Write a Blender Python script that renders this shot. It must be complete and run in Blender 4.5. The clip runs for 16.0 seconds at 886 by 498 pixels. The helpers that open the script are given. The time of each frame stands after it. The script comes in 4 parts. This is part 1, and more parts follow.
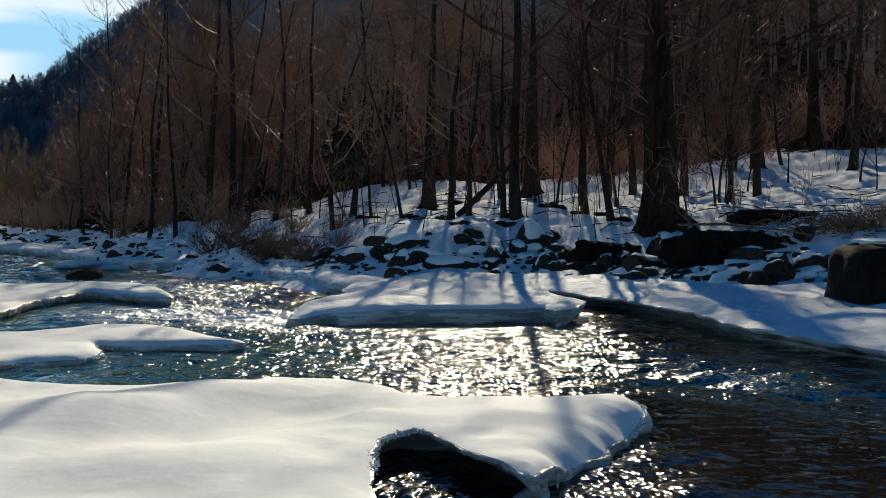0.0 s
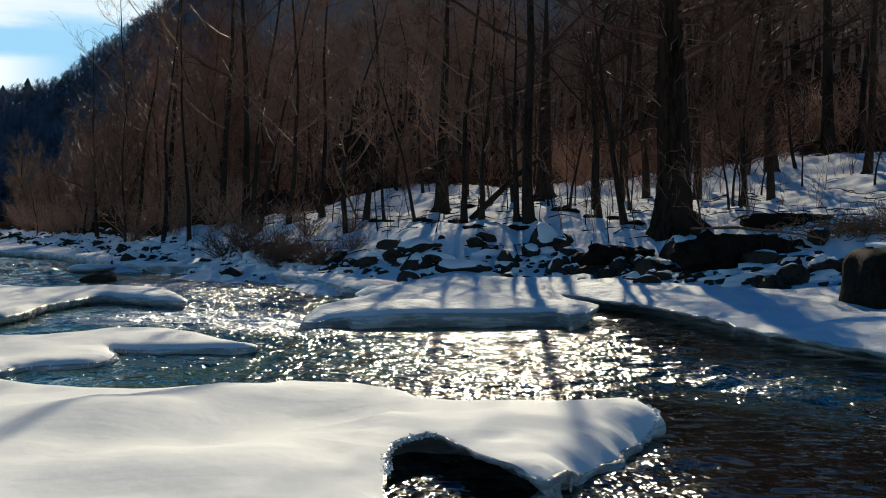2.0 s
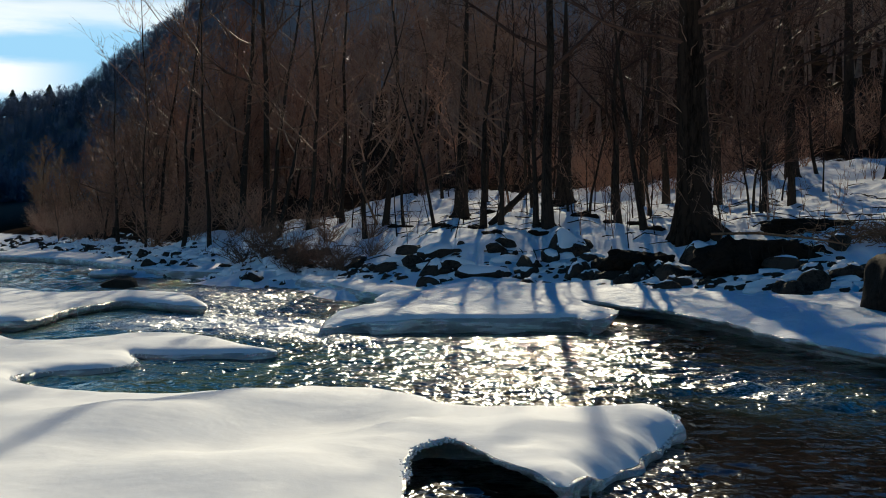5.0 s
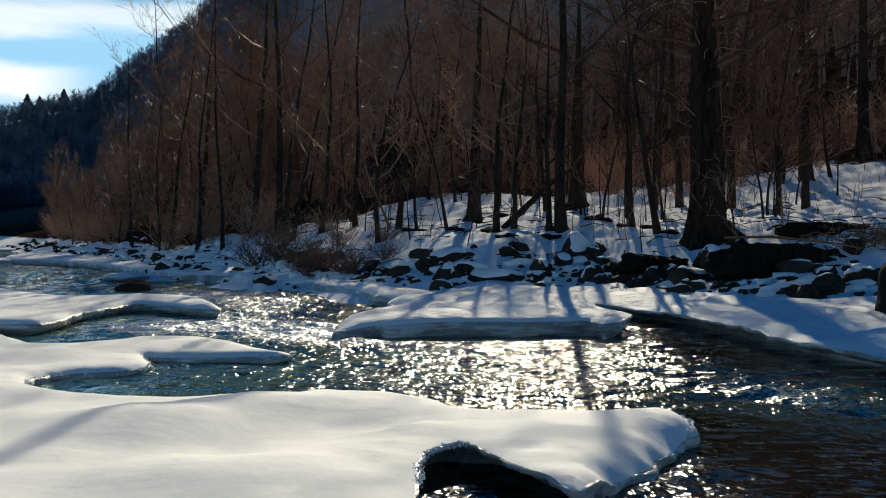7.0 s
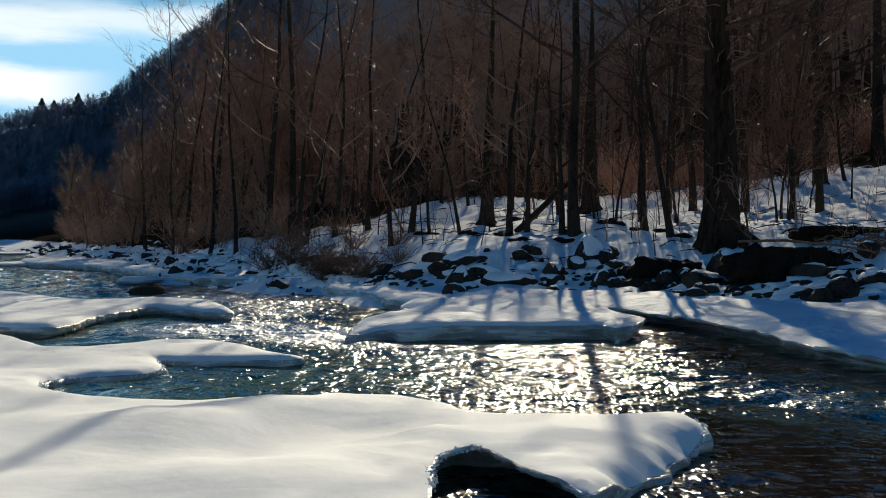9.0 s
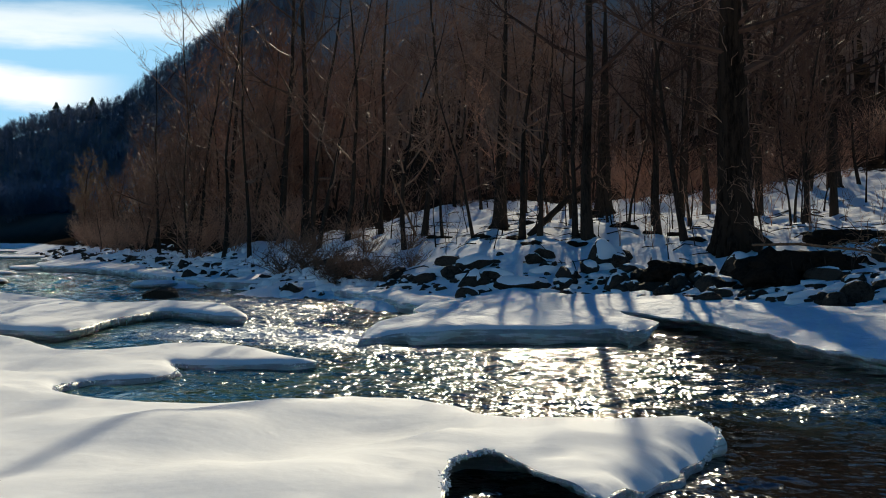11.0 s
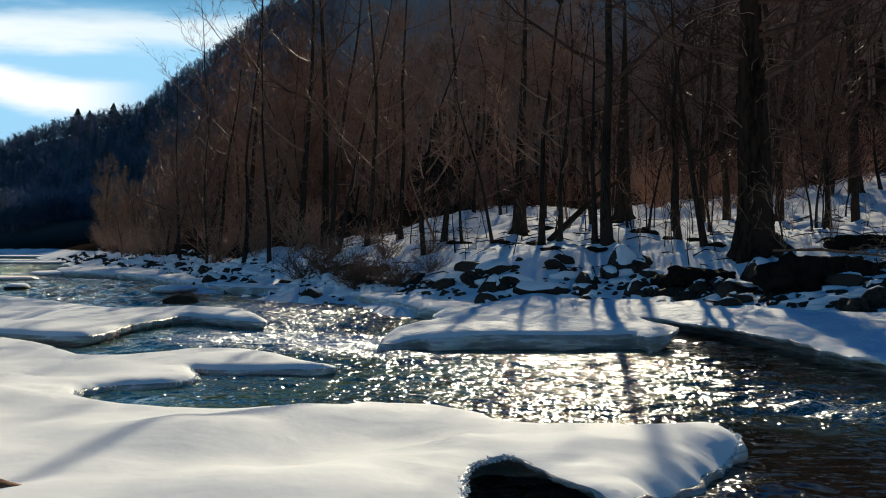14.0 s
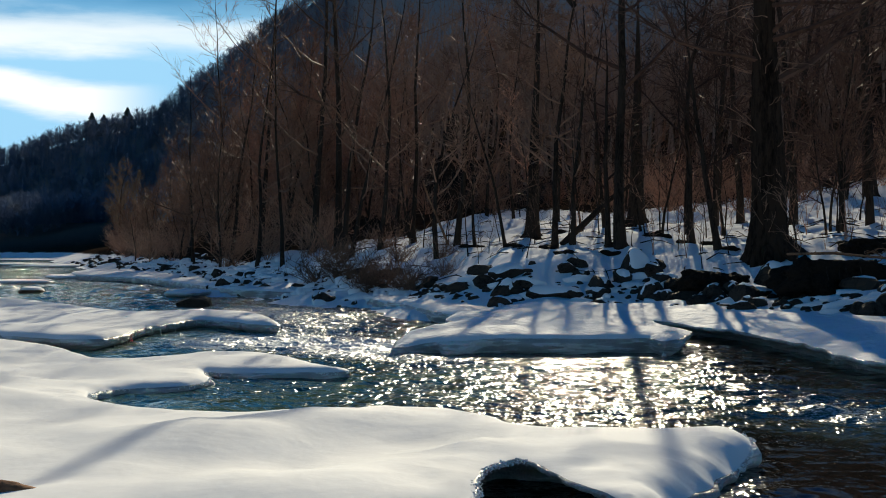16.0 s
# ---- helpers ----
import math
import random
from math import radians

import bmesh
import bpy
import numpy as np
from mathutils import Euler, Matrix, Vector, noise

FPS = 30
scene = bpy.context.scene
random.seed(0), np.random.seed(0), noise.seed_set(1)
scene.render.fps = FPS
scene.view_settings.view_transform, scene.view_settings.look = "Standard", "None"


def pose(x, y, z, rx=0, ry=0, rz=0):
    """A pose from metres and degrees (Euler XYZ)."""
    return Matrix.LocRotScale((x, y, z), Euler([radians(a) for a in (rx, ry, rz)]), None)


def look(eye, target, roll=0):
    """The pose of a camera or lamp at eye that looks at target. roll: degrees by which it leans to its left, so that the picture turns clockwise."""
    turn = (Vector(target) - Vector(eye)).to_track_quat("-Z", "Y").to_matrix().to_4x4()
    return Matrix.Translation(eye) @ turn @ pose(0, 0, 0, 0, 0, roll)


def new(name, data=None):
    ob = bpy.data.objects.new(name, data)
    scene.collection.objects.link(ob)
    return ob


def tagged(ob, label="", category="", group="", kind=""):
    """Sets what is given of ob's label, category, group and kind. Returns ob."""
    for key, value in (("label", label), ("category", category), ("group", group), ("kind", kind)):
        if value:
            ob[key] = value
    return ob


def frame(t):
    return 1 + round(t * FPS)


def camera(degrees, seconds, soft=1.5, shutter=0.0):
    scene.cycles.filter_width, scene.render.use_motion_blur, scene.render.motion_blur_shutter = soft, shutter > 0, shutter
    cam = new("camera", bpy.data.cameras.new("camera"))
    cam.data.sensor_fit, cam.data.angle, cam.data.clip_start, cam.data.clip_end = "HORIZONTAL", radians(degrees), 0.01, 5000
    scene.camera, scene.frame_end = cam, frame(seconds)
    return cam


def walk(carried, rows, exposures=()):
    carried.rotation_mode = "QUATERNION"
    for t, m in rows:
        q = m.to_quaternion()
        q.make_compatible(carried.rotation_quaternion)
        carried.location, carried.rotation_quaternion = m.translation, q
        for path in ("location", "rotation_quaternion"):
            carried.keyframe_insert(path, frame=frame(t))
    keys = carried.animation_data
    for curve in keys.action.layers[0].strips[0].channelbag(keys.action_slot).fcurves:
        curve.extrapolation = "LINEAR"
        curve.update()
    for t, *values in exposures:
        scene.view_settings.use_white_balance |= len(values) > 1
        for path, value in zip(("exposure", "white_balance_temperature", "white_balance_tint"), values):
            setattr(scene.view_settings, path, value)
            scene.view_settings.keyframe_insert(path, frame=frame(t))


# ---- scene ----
# ---- camera: a slow, even turn to the left and upwards from one standing place ----
cam = camera(40.0, 16.0, soft=1.0)
EYE = 2.2
TURN, RISE = 0.3045, 0.0857
walk(cam, [(t, pose(0, 0, EYE, 90 - 0.745 + RISE * (t - 8), 0, TURN * (t - 8))) for t in (0, 2, 4, 6, 8, 10, 12, 14, 16)],
     exposures=[(0, 0.1, 6500, 6), (16, 0.1, 6500, 6)])

# ---- light: low winter sun beyond the wooded hill, clear sky with thin cloud ----
SUN_RIGHT, SUN_UP = 5.2, 22.0
sky_world = bpy.data.worlds.new("winter_sky")
scene.world = sky_world
sky_world.use_nodes = True
wn, wl = sky_world.node_tree.nodes, sky_world.node_tree.links
sky = wn.new("ShaderNodeTexSky")
sky.sky_type, sky.sun_disc = "NISHITA", False
sky.sun_elevation, sky.sun_rotation = radians(SUN_UP), radians(SUN_RIGHT)
sky.air_density, sky.dust_density, sky.ozone_density = 1.0, 0.4, 2.0
coord, mapping, puffs, ramp = wn.new("ShaderNodeTexCoord"), wn.new("ShaderNodeMapping"), wn.new("ShaderNodeTexNoise"), wn.new("ShaderNodeValToRGB")
mapping.inputs["Scale"].default_value = (3.0, 3.0, 16.0)
mapping.inputs["Location"].default_value = (0.3, 0.1, 0.42)
puffs.inputs["Scale"].default_value, puffs.inputs["Detail"].default_value, puffs.inputs["Roughness"].default_value = 1.7, 6, 0.55
ramp.color_ramp.elements[0].position, ramp.color_ramp.elements[1].position = 0.30, 0.62
wl.new(coord.outputs["Generated"], mapping.inputs["Vector"])
wl.new(mapping.outputs["Vector"], puffs.inputs["Vector"])
wl.new(puffs.outputs["Fac"], ramp.inputs["Fac"])


def sky_math(op, a, b=None, c=None):
    m = wn.new("ShaderNodeMath")
    m.operation = op
    for i, v in enumerate((a, b, c)):
        if isinstance(v, bpy.types.NodeSocket):
            wl.new(v, m.inputs[i])
        elif v is not None:
            m.inputs[i].default_value = v
    return m.outputs[0]


def sky_fade(v, edge0, edge1):
    r = wn.new("ShaderNodeMapRange")
    r.interpolation_type = "SMOOTHSTEP"
    r.inputs["From Min"].default_value, r.inputs["From Max"].default_value = edge0, edge1
    wl.new(v, r.inputs["Value"])
    return r.outputs["Result"]


# streaks of cloud low over the horizon, haze between them, clear blue above
split = wn.new("ShaderNodeSeparateXYZ")
wl.new(coord.outputs["Generated"], split.inputs["Vector"])
height = sky_math("MULTIPLY_ADD", puffs.outputs["Fac"], 0.045, sky_math("ADD", split.outputs["Z"], -0.0225))
west = sky_math("DIVIDE", split.outputs["X"], split.outputs["Y"])
streak = sky_fade(sky_math("ABSOLUTE", sky_math("SUBTRACT", height, 0.166)), 0.019, 0.004)
bank = sky_math("MULTIPLY", sky_fade(sky_math("ABSOLUTE", sky_math("SUBTRACT", sky_math("MULTIPLY_ADD", west, 0.10, height), 0.084)), 0.020, 0.007), sky_fade(west, -0.262, -0.352))
cover = sky_math("MAXIMUM", sky_math("MULTIPLY", streak, sky_math("MULTIPLY_ADD", ramp.outputs["Color"], 0.45, 0.4)), bank)
cloud, haze = wn.new("ShaderNodeMix"), wn.new("ShaderNodeMix")
cloud.data_type = haze.data_type = "RGBA"
cloud.inputs["B"].default_value, haze.inputs["B"].default_value = (23, 23, 23, 1), (7.8, 14.5, 20.5, 1)
wl.new(sky_math("MULTIPLY", sky_fade(height, 0.215, 0.15), sky_fade(height, -0.06, 0.0)), haze.inputs["Factor"])
wl.new(cover, cloud.inputs["Factor"])
deep = wn.new("ShaderNodeHueSaturation")
deep.inputs["Saturation"].default_value = 2.6
wl.new(sky.outputs["Color"], deep.inputs["Color"])
tint = wn.new("ShaderNodeMix")
tint.data_type, tint.blend_type = "RGBA", "MULTIPLY"
tint.inputs["Factor"].default_value, tint.inputs["B"].default_value = 1.0, (0.73, 1.0, 1.14, 1)
wl.new(deep.outputs["Color"], tint.inputs["A"])
wl.new(tint.outputs["Result"], haze.inputs["A"])
wl.new(haze.outputs["Result"], cloud.inputs["A"])
wl.new(cloud.outputs["Result"], wn["Background"].inputs["Color"])
wn["Background"].inputs["Strength"].default_value = 0.045

sun = new("sun", bpy.data.lights.new("sun", "SUN"))
sun.data.energy, sun.data.angle, sun.data.color = 5.9, radians(0.53), (1.0, 0.87, 0.65)
a, e = radians(SUN_RIGHT), radians(SUN_UP)
sun.matrix_world = look((math.sin(a) * math.cos(e) * 50, math.cos(a) * math.cos(e) * 50, math.sin(e) * 50), (0, 0, 0))

# ---- materials ----
def material(name, rough=0.8, spec=0.3):
    m = bpy.data.materials.new(name)
    m.use_nodes = True
    b = m.node_tree.nodes["Principled BSDF"]
    b.inputs["Roughness"].default_value, b.inputs["Specular IOR Level"].default_value = rough, spec
    return m, m.node_tree.nodes, m.node_tree.links, b


def noise_node(n, l, scale, detail=4, rough=0.55, stretch=None, where="Object"):
    tex, co = n.new("ShaderNodeTexNoise"), n.new("ShaderNodeTexCoord")
    tex.inputs["Scale"].default_value, tex.inputs["Detail"].default_value, tex.inputs["Roughness"].default_value = scale, detail, rough
    if stretch:
        mp = n.new("ShaderNodeMapping")
        mp.inputs["Scale"].default_value = stretch
        l.new(co.outputs[where], mp.inputs["Vector"])
        l.new(mp.outputs["Vector"], tex.inputs["Vector"])
    else:
        l.new(co.outputs[where], tex.inputs["Vector"])
    return tex.outputs["Fac"]


def ramp_node(n, l, fac, stops):
    r = n.new("ShaderNodeValToRGB")
    r.color_ramp.elements[0].position, r.color_ramp.elements[0].color = stops[0][0], (*stops[0][1], 1)
    r.color_ramp.elements[1].position, r.color_ramp.elements[1].color = stops[-1][0], (*stops[-1][1], 1)
    for p, c in stops[1:-1]:
        r.color_ramp.elements.new(p).color = (*c, 1)
    l.new(fac, r.inputs["Fac"])
    return r.outputs["Color"]


def mix_node(n, l, fac, a, b):
    m = n.new("ShaderNodeMix")
    m.data_type = "RGBA"
    for socket, v in (("Factor", fac), ("A", a), ("B", b)):
        if isinstance(v, bpy.types.NodeSocket):
            l.new(v, m.inputs[socket])
        else:
            m.inputs[socket].default_value = v if socket == "Factor" else (*v, 1)
    return m.outputs["Result"]


def sum_node(n, l, a, b, scale=1.0):
    m = n.new("ShaderNodeMath")
    m.operation = "MULTIPLY_ADD"
    l.new(b, m.inputs[0])
    m.inputs[1].default_value = scale
    l.new(a, m.inputs[2])
    return m.outputs[0]


def bump_node(n, l, b, height, strength, distance):
    k = n.new("ShaderNodeBump")
    k.inputs["Strength"].default_value, k.inputs["Distance"].default_value = strength, distance
    l.new(height, k.inputs["Height"])
    l.new(k.outputs["Normal"], b.inputs["Normal"])
    return k


def two_scale(name, low, high, coarse, fine, rough=0.85, bump=0.4, depth=0.02, spec=0.05, stretch=None, vary=0.0):
    """Colour that varies at two scales between low and high, with relief to match."""
    m, n, l, b = material(name, rough, spec)
    big, small = noise_node(n, l, coarse, 3, 0.6, stretch), noise_node(n, l, fine, 6, 0.65, stretch)
    both = sum_node(n, l, small, big, 0.9)
    tone = ramp_node(n, l, both, [(0.72, low), (1.18, high)])
    if vary:
        # each plant a little darker or paler than its neighbour
        each, hue = n.new("ShaderNodeObjectInfo"), n.new("ShaderNodeHueSaturation")
        span = n.new("ShaderNodeMapRange")
        span.inputs["To Min"].default_value, span.inputs["To Max"].default_value = 1 - vary, 1 + vary
        l.new(each.outputs["Random"], span.inputs["Value"])
        l.new(span.outputs["Result"], hue.inputs["Value"])
        l.new(tone, hue.inputs["Color"])
        tone = hue.outputs["Color"]
    l.new(tone, b.inputs["Base Color"])
    bump_node(n, l, b, both, bump, depth)
    return m


def snow_material(name, tint=(0.84, 0.86, 0.88), crusty=0.25):
    m, n, l, b = material(name, 0.8, 0.04)
    big, small, crust = noise_node(n, l, 0.7, 4), noise_node(n, l, 5, 4, 0.5), noise_node(n, l, 110, 2, 0.5)
    l.new(ramp_node(n, l, big, [(0.3, tuple(c * 0.90 for c in tint)), (0.7, tint)]), b.inputs["Base Color"])
    bump_node(n, l, b, sum_node(n, l, sum_node(n, l, big, small, crusty), crust, 0.02), 0.35, 0.07 if crusty < 0.5 else 0.13)
    b.inputs["Subsurface Weight"].default_value = 0.0
    return m


SNOW = snow_material("snow")
CRUST = snow_material("wind_crusted_snow", crusty=0.9)
BARK = two_scale("grey_brown_bark", (0.010, 0.0075, 0.006), (0.040, 0.030, 0.023), 1.5, 22, 0.9, 0.9, 0.03, stretch=(1, 1, 0.25))
OLD_BARK = two_scale("old_furrowed_bark", (0.006, 0.004, 0.003), (0.040, 0.026, 0.018), 1.2, 9, 0.95, 1.0, 0.09, stretch=(1, 1, 0.2))
TWIG = two_scale("brown_twigs", (0.155, 0.080, 0.050), (0.37, 0.195, 0.12), 0.6, 4, 0.6, 0.0, 0.0, 0.2, vary=0.55)
BRANCH = two_scale("grey_brown_branches", (0.10, 0.057, 0.038), (0.26, 0.15, 0.098), 0.6, 4, 0.7, 0.0, 0.0, 0.1, vary=0.55)
# same twigs toned darker in colour for the dim right-hand wood
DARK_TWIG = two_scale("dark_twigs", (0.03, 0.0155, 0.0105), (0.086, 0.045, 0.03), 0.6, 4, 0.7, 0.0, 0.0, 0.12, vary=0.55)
RED_TWIG = two_scale("reddish_alder_twigs", (0.095, 0.046, 0.028), (0.255, 0.13, 0.08), 0.5, 4, 0.6, 0.0, 0.0, 0.2, vary=0.55)
PALE_TWIG = two_scale("pale_willow_twigs", (0.15, 0.10, 0.06), (0.28, 0.19, 0.12), 0.5, 4, 0.7, 0.0, 0.0, 0.12)
HILL_WOOD = two_scale("distant_hillside_wood", (0.125, 0.078, 0.057), (0.28, 0.18, 0.132), 0.08, 2, 0.95, 0.0, 0.0)
# the blue of distance haze is mixed into the far wood's base colour
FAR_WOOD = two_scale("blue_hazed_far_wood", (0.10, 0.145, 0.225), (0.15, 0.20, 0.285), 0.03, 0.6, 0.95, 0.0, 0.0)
FIR_GREEN = two_scale("dark_fir_needles", (0.035, 0.045, 0.03), (0.08, 0.085, 0.055), 0.3, 3, 0.9, 0.3, 0.05)
STONE = two_scale("river_stone", (0.010, 0.008, 0.0065), (0.052, 0.041, 0.032), 1.3, 14, 0.75, 0.7, 0.05)
BOULDER = two_scale("weathered_boulder", (0.007, 0.006, 0.005), (0.024, 0.019, 0.015), 0.9, 12, 0.85, 0.7, 0.04)
EARTH = two_scale("dark_bank_earth", (0.006, 0.005, 0.004), (0.022, 0.016, 0.012), 1.2, 9, 0.95, 0.9, 0.08)
DEAD_WOOD = two_scale("dead_wood", (0.09, 0.045, 0.026), (0.24, 0.13, 0.075), 1.0, 14, 0.85, 0.6, 0.02, stretch=(1, 1, 0.3))


def ice_material():
    m, n, l, b = material("grey_river_ice", 0.35, 0.25)
    big, small = noise_node(n, l, 0.9, 3), noise_node(n, l, 1.6, 3, 0.5, (1, 1, 9))
    both = sum_node(n, l, small, big, 0.8)
    l.new(ramp_node(n, l, both, [(0.55, (0.25, 0.255, 0.255)), (0.95, (0.42, 0.43, 0.43)), (1.4, (0.66, 0.68, 0.68))]), b.inputs["Base Color"])
    grit, lumps = noise_node(n, l, 16, 4, 0.6), noise_node(n, l, 4.5, 2, 0.5)
    bump_node(n, l, b, sum_node(n, l, sum_node(n, l, both, grit, 0.8), lumps, 1.6), 0.9, 0.05)
    b.inputs["Subsurface Weight"].default_value, b.inputs["Subsurface Scale"].default_value = 0.35, 0.06
    return m


ICE = ice_material()


def ground_material():
    m, n, l, b = material("snowy_forest_floor", 0.9, 0.0)
    cover = n.new("ShaderNodeAttribute")
    cover.attribute_name = "litter"
    big, small, fine = noise_node(n, l, 0.25, 4), noise_node(n, l, 3.0, 6, 0.65), noise_node(n, l, 40, 4)
    white = ramp_node(n, l, big, [(0.3, (0.76, 0.77, 0.79)), (0.7, (0.85, 0.86, 0.88))])
    # leaf litter, its dark colour also holding the shade under dense trees
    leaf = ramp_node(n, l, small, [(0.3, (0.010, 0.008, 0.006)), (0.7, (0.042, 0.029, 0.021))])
    # far hillside paled to grey: distance haze put into the ground colour
    far_haze = n.new("ShaderNodeAttribute")
    far_haze.attribute_name = "far_haze"
    leaf = mix_node(n, l, far_haze.outputs["Fac"], leaf, (0.22, 0.22, 0.225))
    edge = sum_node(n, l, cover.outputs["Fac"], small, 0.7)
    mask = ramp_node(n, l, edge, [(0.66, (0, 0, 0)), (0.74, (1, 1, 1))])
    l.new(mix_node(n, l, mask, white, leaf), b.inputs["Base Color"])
    bump_node(n, l, b, sum_node(n, l, sum_node(n, l, big, small, 0.45), fine, 0.06), 0.7, 0.16)
    return m


GROUND = ground_material()


def water_material():
    m, n, l, b = material("running_river_water", 0.03, 0.5)
    b.inputs["IOR"].default_value = 1.33
    foam = n.new("ShaderNodeAttribute")
    foam.attribute_name = "foam"
    deep = ramp_node(n, l, noise_node(n, l, 0.35, 4), [(0.35, (0.018, 0.044, 0.036)), (0.6, (0.045, 0.11, 0.082)), (0.75, (0.055, 0.075, 0.045))])
    bed = n.new("ShaderNodeAttribute")
    bed.attribute_name = "bed"
    brown = ramp_node(n, l, noise_node(n, l, 0.6, 4), [(0.35, (0.004, 0.003, 0.002)), (0.7, (0.012, 0.009, 0.006))])
    deep = mix_node(n, l, bed.outputs["Fac"], deep, brown)
    froth = noise_node(n, l, 14, 6, 0.75, (1, 1.6, 1))
    mask = ramp_node(n, l, sum_node(n, l, froth, foam.outputs["Fac"], 0.5), [(0.74, (0, 0, 0)), (0.98, (1, 1, 1))])
    l.new(mix_node(n, l, mask, deep, (0.62, 0.68, 0.72)), b.inputs["Base Color"])
    chop, fine = noise_node(n, l, 3.4, 2, 0.5, (1.0, 0.66, 1)), noise_node(n, l, 9.5, 1, 0.5, (1.1, 0.6, 1))
    swell = noise_node(n, l, 1.2, 2, 0.5, (1, 1.1, 1))
    # long low waves on the open reach upstream
    broad, reach, part_of = noise_node(n, l, 0.9, 3, 0.55, (0.8, 0.45, 1)), n.new("ShaderNodeAttribute"), n.new("ShaderNodeMath")
    reach.attribute_name, part_of.operation = "reach", "MULTIPLY"
    l.new(broad, part_of.inputs[0])
    l.new(reach.outputs["Fac"], part_of.inputs[1])
    small_waves = sum_node(n, l, sum_node(n, l, chop, fine, 0.3), swell, 1.1)
    relief = bump_node(n, l, b, sum_node(n, l, small_waves, part_of.outputs[0], 3.0), 1.0, 0.12)
    rough_water = n.new("ShaderNodeAttribute")
    rough_water.attribute_name = "chop"
    l.new(rough_water.outputs["Fac"], relief.inputs["Strength"])
    # smooth water is the glossiest, froth the dullest
    gloss = n.new("ShaderNodeMapRange")
    for k, v in (("From Min", 0.15), ("From Max", 0.9), ("To Min", 0.045), ("To Max", 0.11)):
        gloss.inputs[k].default_value = v
    l.new(rough_water.outputs["Fac"], gloss.inputs["Value"])
    l.new(mix_node(n, l, mask, gloss.outputs["Result"], (0.5, 0.5, 0.5)), b.inputs["Roughness"])
    return m


WATER = water_material()

# ---- the lie of the land: heights in metres over the river's level ----
TOE = [(3000, -900), (200, -10), (60, 20), (22, 28), (12.3, 30.2), (8.6, 30.4), (7.2, 33.0), (5.4, 36.6), (2.9, 37.2), (0.3, 37.4), (-1.5, 39.4), (-3.8, 44.9),
       (-7.0, 49.7), (-11.4, 56.7), (-20.1, 76.9), (-28.0, 95.0), (-47.2, 140.5), (-85, 230), (-130, 265), (-300, 300), (-900, 400), (-3000, 500)]


def step(a, b, v):
    k = np.clip((v - a) / (b - a), 0, 1)
    return k * k * (3 - 2 * k)


def behind_bank(x, y):
    """Signed distance to the foot of the far bank; positive on the land."""
    best, out = np.full(x.shape, 1e18), np.zeros(x.shape)
    for (ax, ay), (bx, by) in zip(TOE, TOE[1:]):
        dx, dy = bx - ax, by - ay
        k = np.clip(((x - ax) * dx + (y - ay) * dy) / (dx * dx + dy * dy), 0, 1)
        px, py = x - ax - k * dx, y - ay - k * dy
        d2 = px * px + py * py
        side = np.where((x - ax) * dy - (y - ay) * dx > 0, 1.0, -1.0)
        near = d2 < best
        out = np.where(near, side * np.sqrt(d2), out)
        best = np.where(near, d2, best)
    return out


def ripple(x, y, size, seed, count=14):
    """Smooth, uneven swells about -1 to 1, of a given size in metres."""
    rng = np.random.default_rng(seed)
    total = np.zeros(x.shape)
    for _ in range(count):
        a, p, w = rng.uniform(0, 2 * np.pi), rng.uniform(0, 2 * np.pi), size * rng.uniform(0.6, 1.8)
        total += np.sin((x * np.cos(a) + y * np.sin(a)) * 2 * np.pi / w + p)
    return total / np.sqrt(count)


def ground_z(x, y):
    x, y = np.asarray(x, float), np.asarray(y, float)
    s = behind_bank(x, y) + 0.5 * ripple(x, y, 7, 3) * step(300, 40, np.hypot(x, y))
    s = s * (1 + 0.8 * step(14, -4, x) * step(4, 14, s))
    z = np.interp(s, [-60, -8, -2, 0, 2.5, 4.5, 9, 14, 22, 34, 46], [-0.9, -0.7, 0.0, 0.55, 1.25, 1.9, 2.55, 2.75, 3.4, 5.0, 7.6])
    z = z * (1 + 0.22 * step(4, 24, x) * step(5, 30, s))
    hill = np.interp(s, [0, 46, 150, 260, 3000], [0, 0, 36, 44, 50]) * (1 - step(130, 250, y) * step(40, -60, x))
    u = x / np.maximum(y, 1) * 500
    crest = np.interp(u, [-400, -204, -182, -160, -140, -129, -108, -87, -50, 40, 300], [8, 34, 42, 47, 51, 61, 76, 92, 115, 145, 120])
    far = crest * step(300, 500, y) * (1 - 0.4 * step(520, 1500, y)) * step(-20, 30, s)
    z = np.maximum(z + hill + 0.6 * ripple(x, y, 25, 5) * step(30, 70, s), np.where(s > 0, far + 2.0 * step(0, 30, s), -9))
    z = z + step(1, 7, s) * (0.10 * ripple(x, y, 3.5, 7) + 0.05 * ripple(x, y, 1.2, 8))
    near = np.interp(y + 0.15 * np.minimum(x, 0), [-300, -30, -6, 1.5, 4.5], [5, 2.0, 0.75, 0.25, -0.9])
    return np.maximum(z, near)
# ---- builders ----
def mesh_from(name, verts, faces, mat, smooth=True):
    me = bpy.data.meshes.new(name)
    me.from_pydata([tuple(v) for v in verts], [], [tuple(f) for f in faces])
    me.materials.append(mat)
    if smooth:
        me.polygons.foreach_set("use_smooth", [True] * len(me.polygons))
    me.update()
    return me


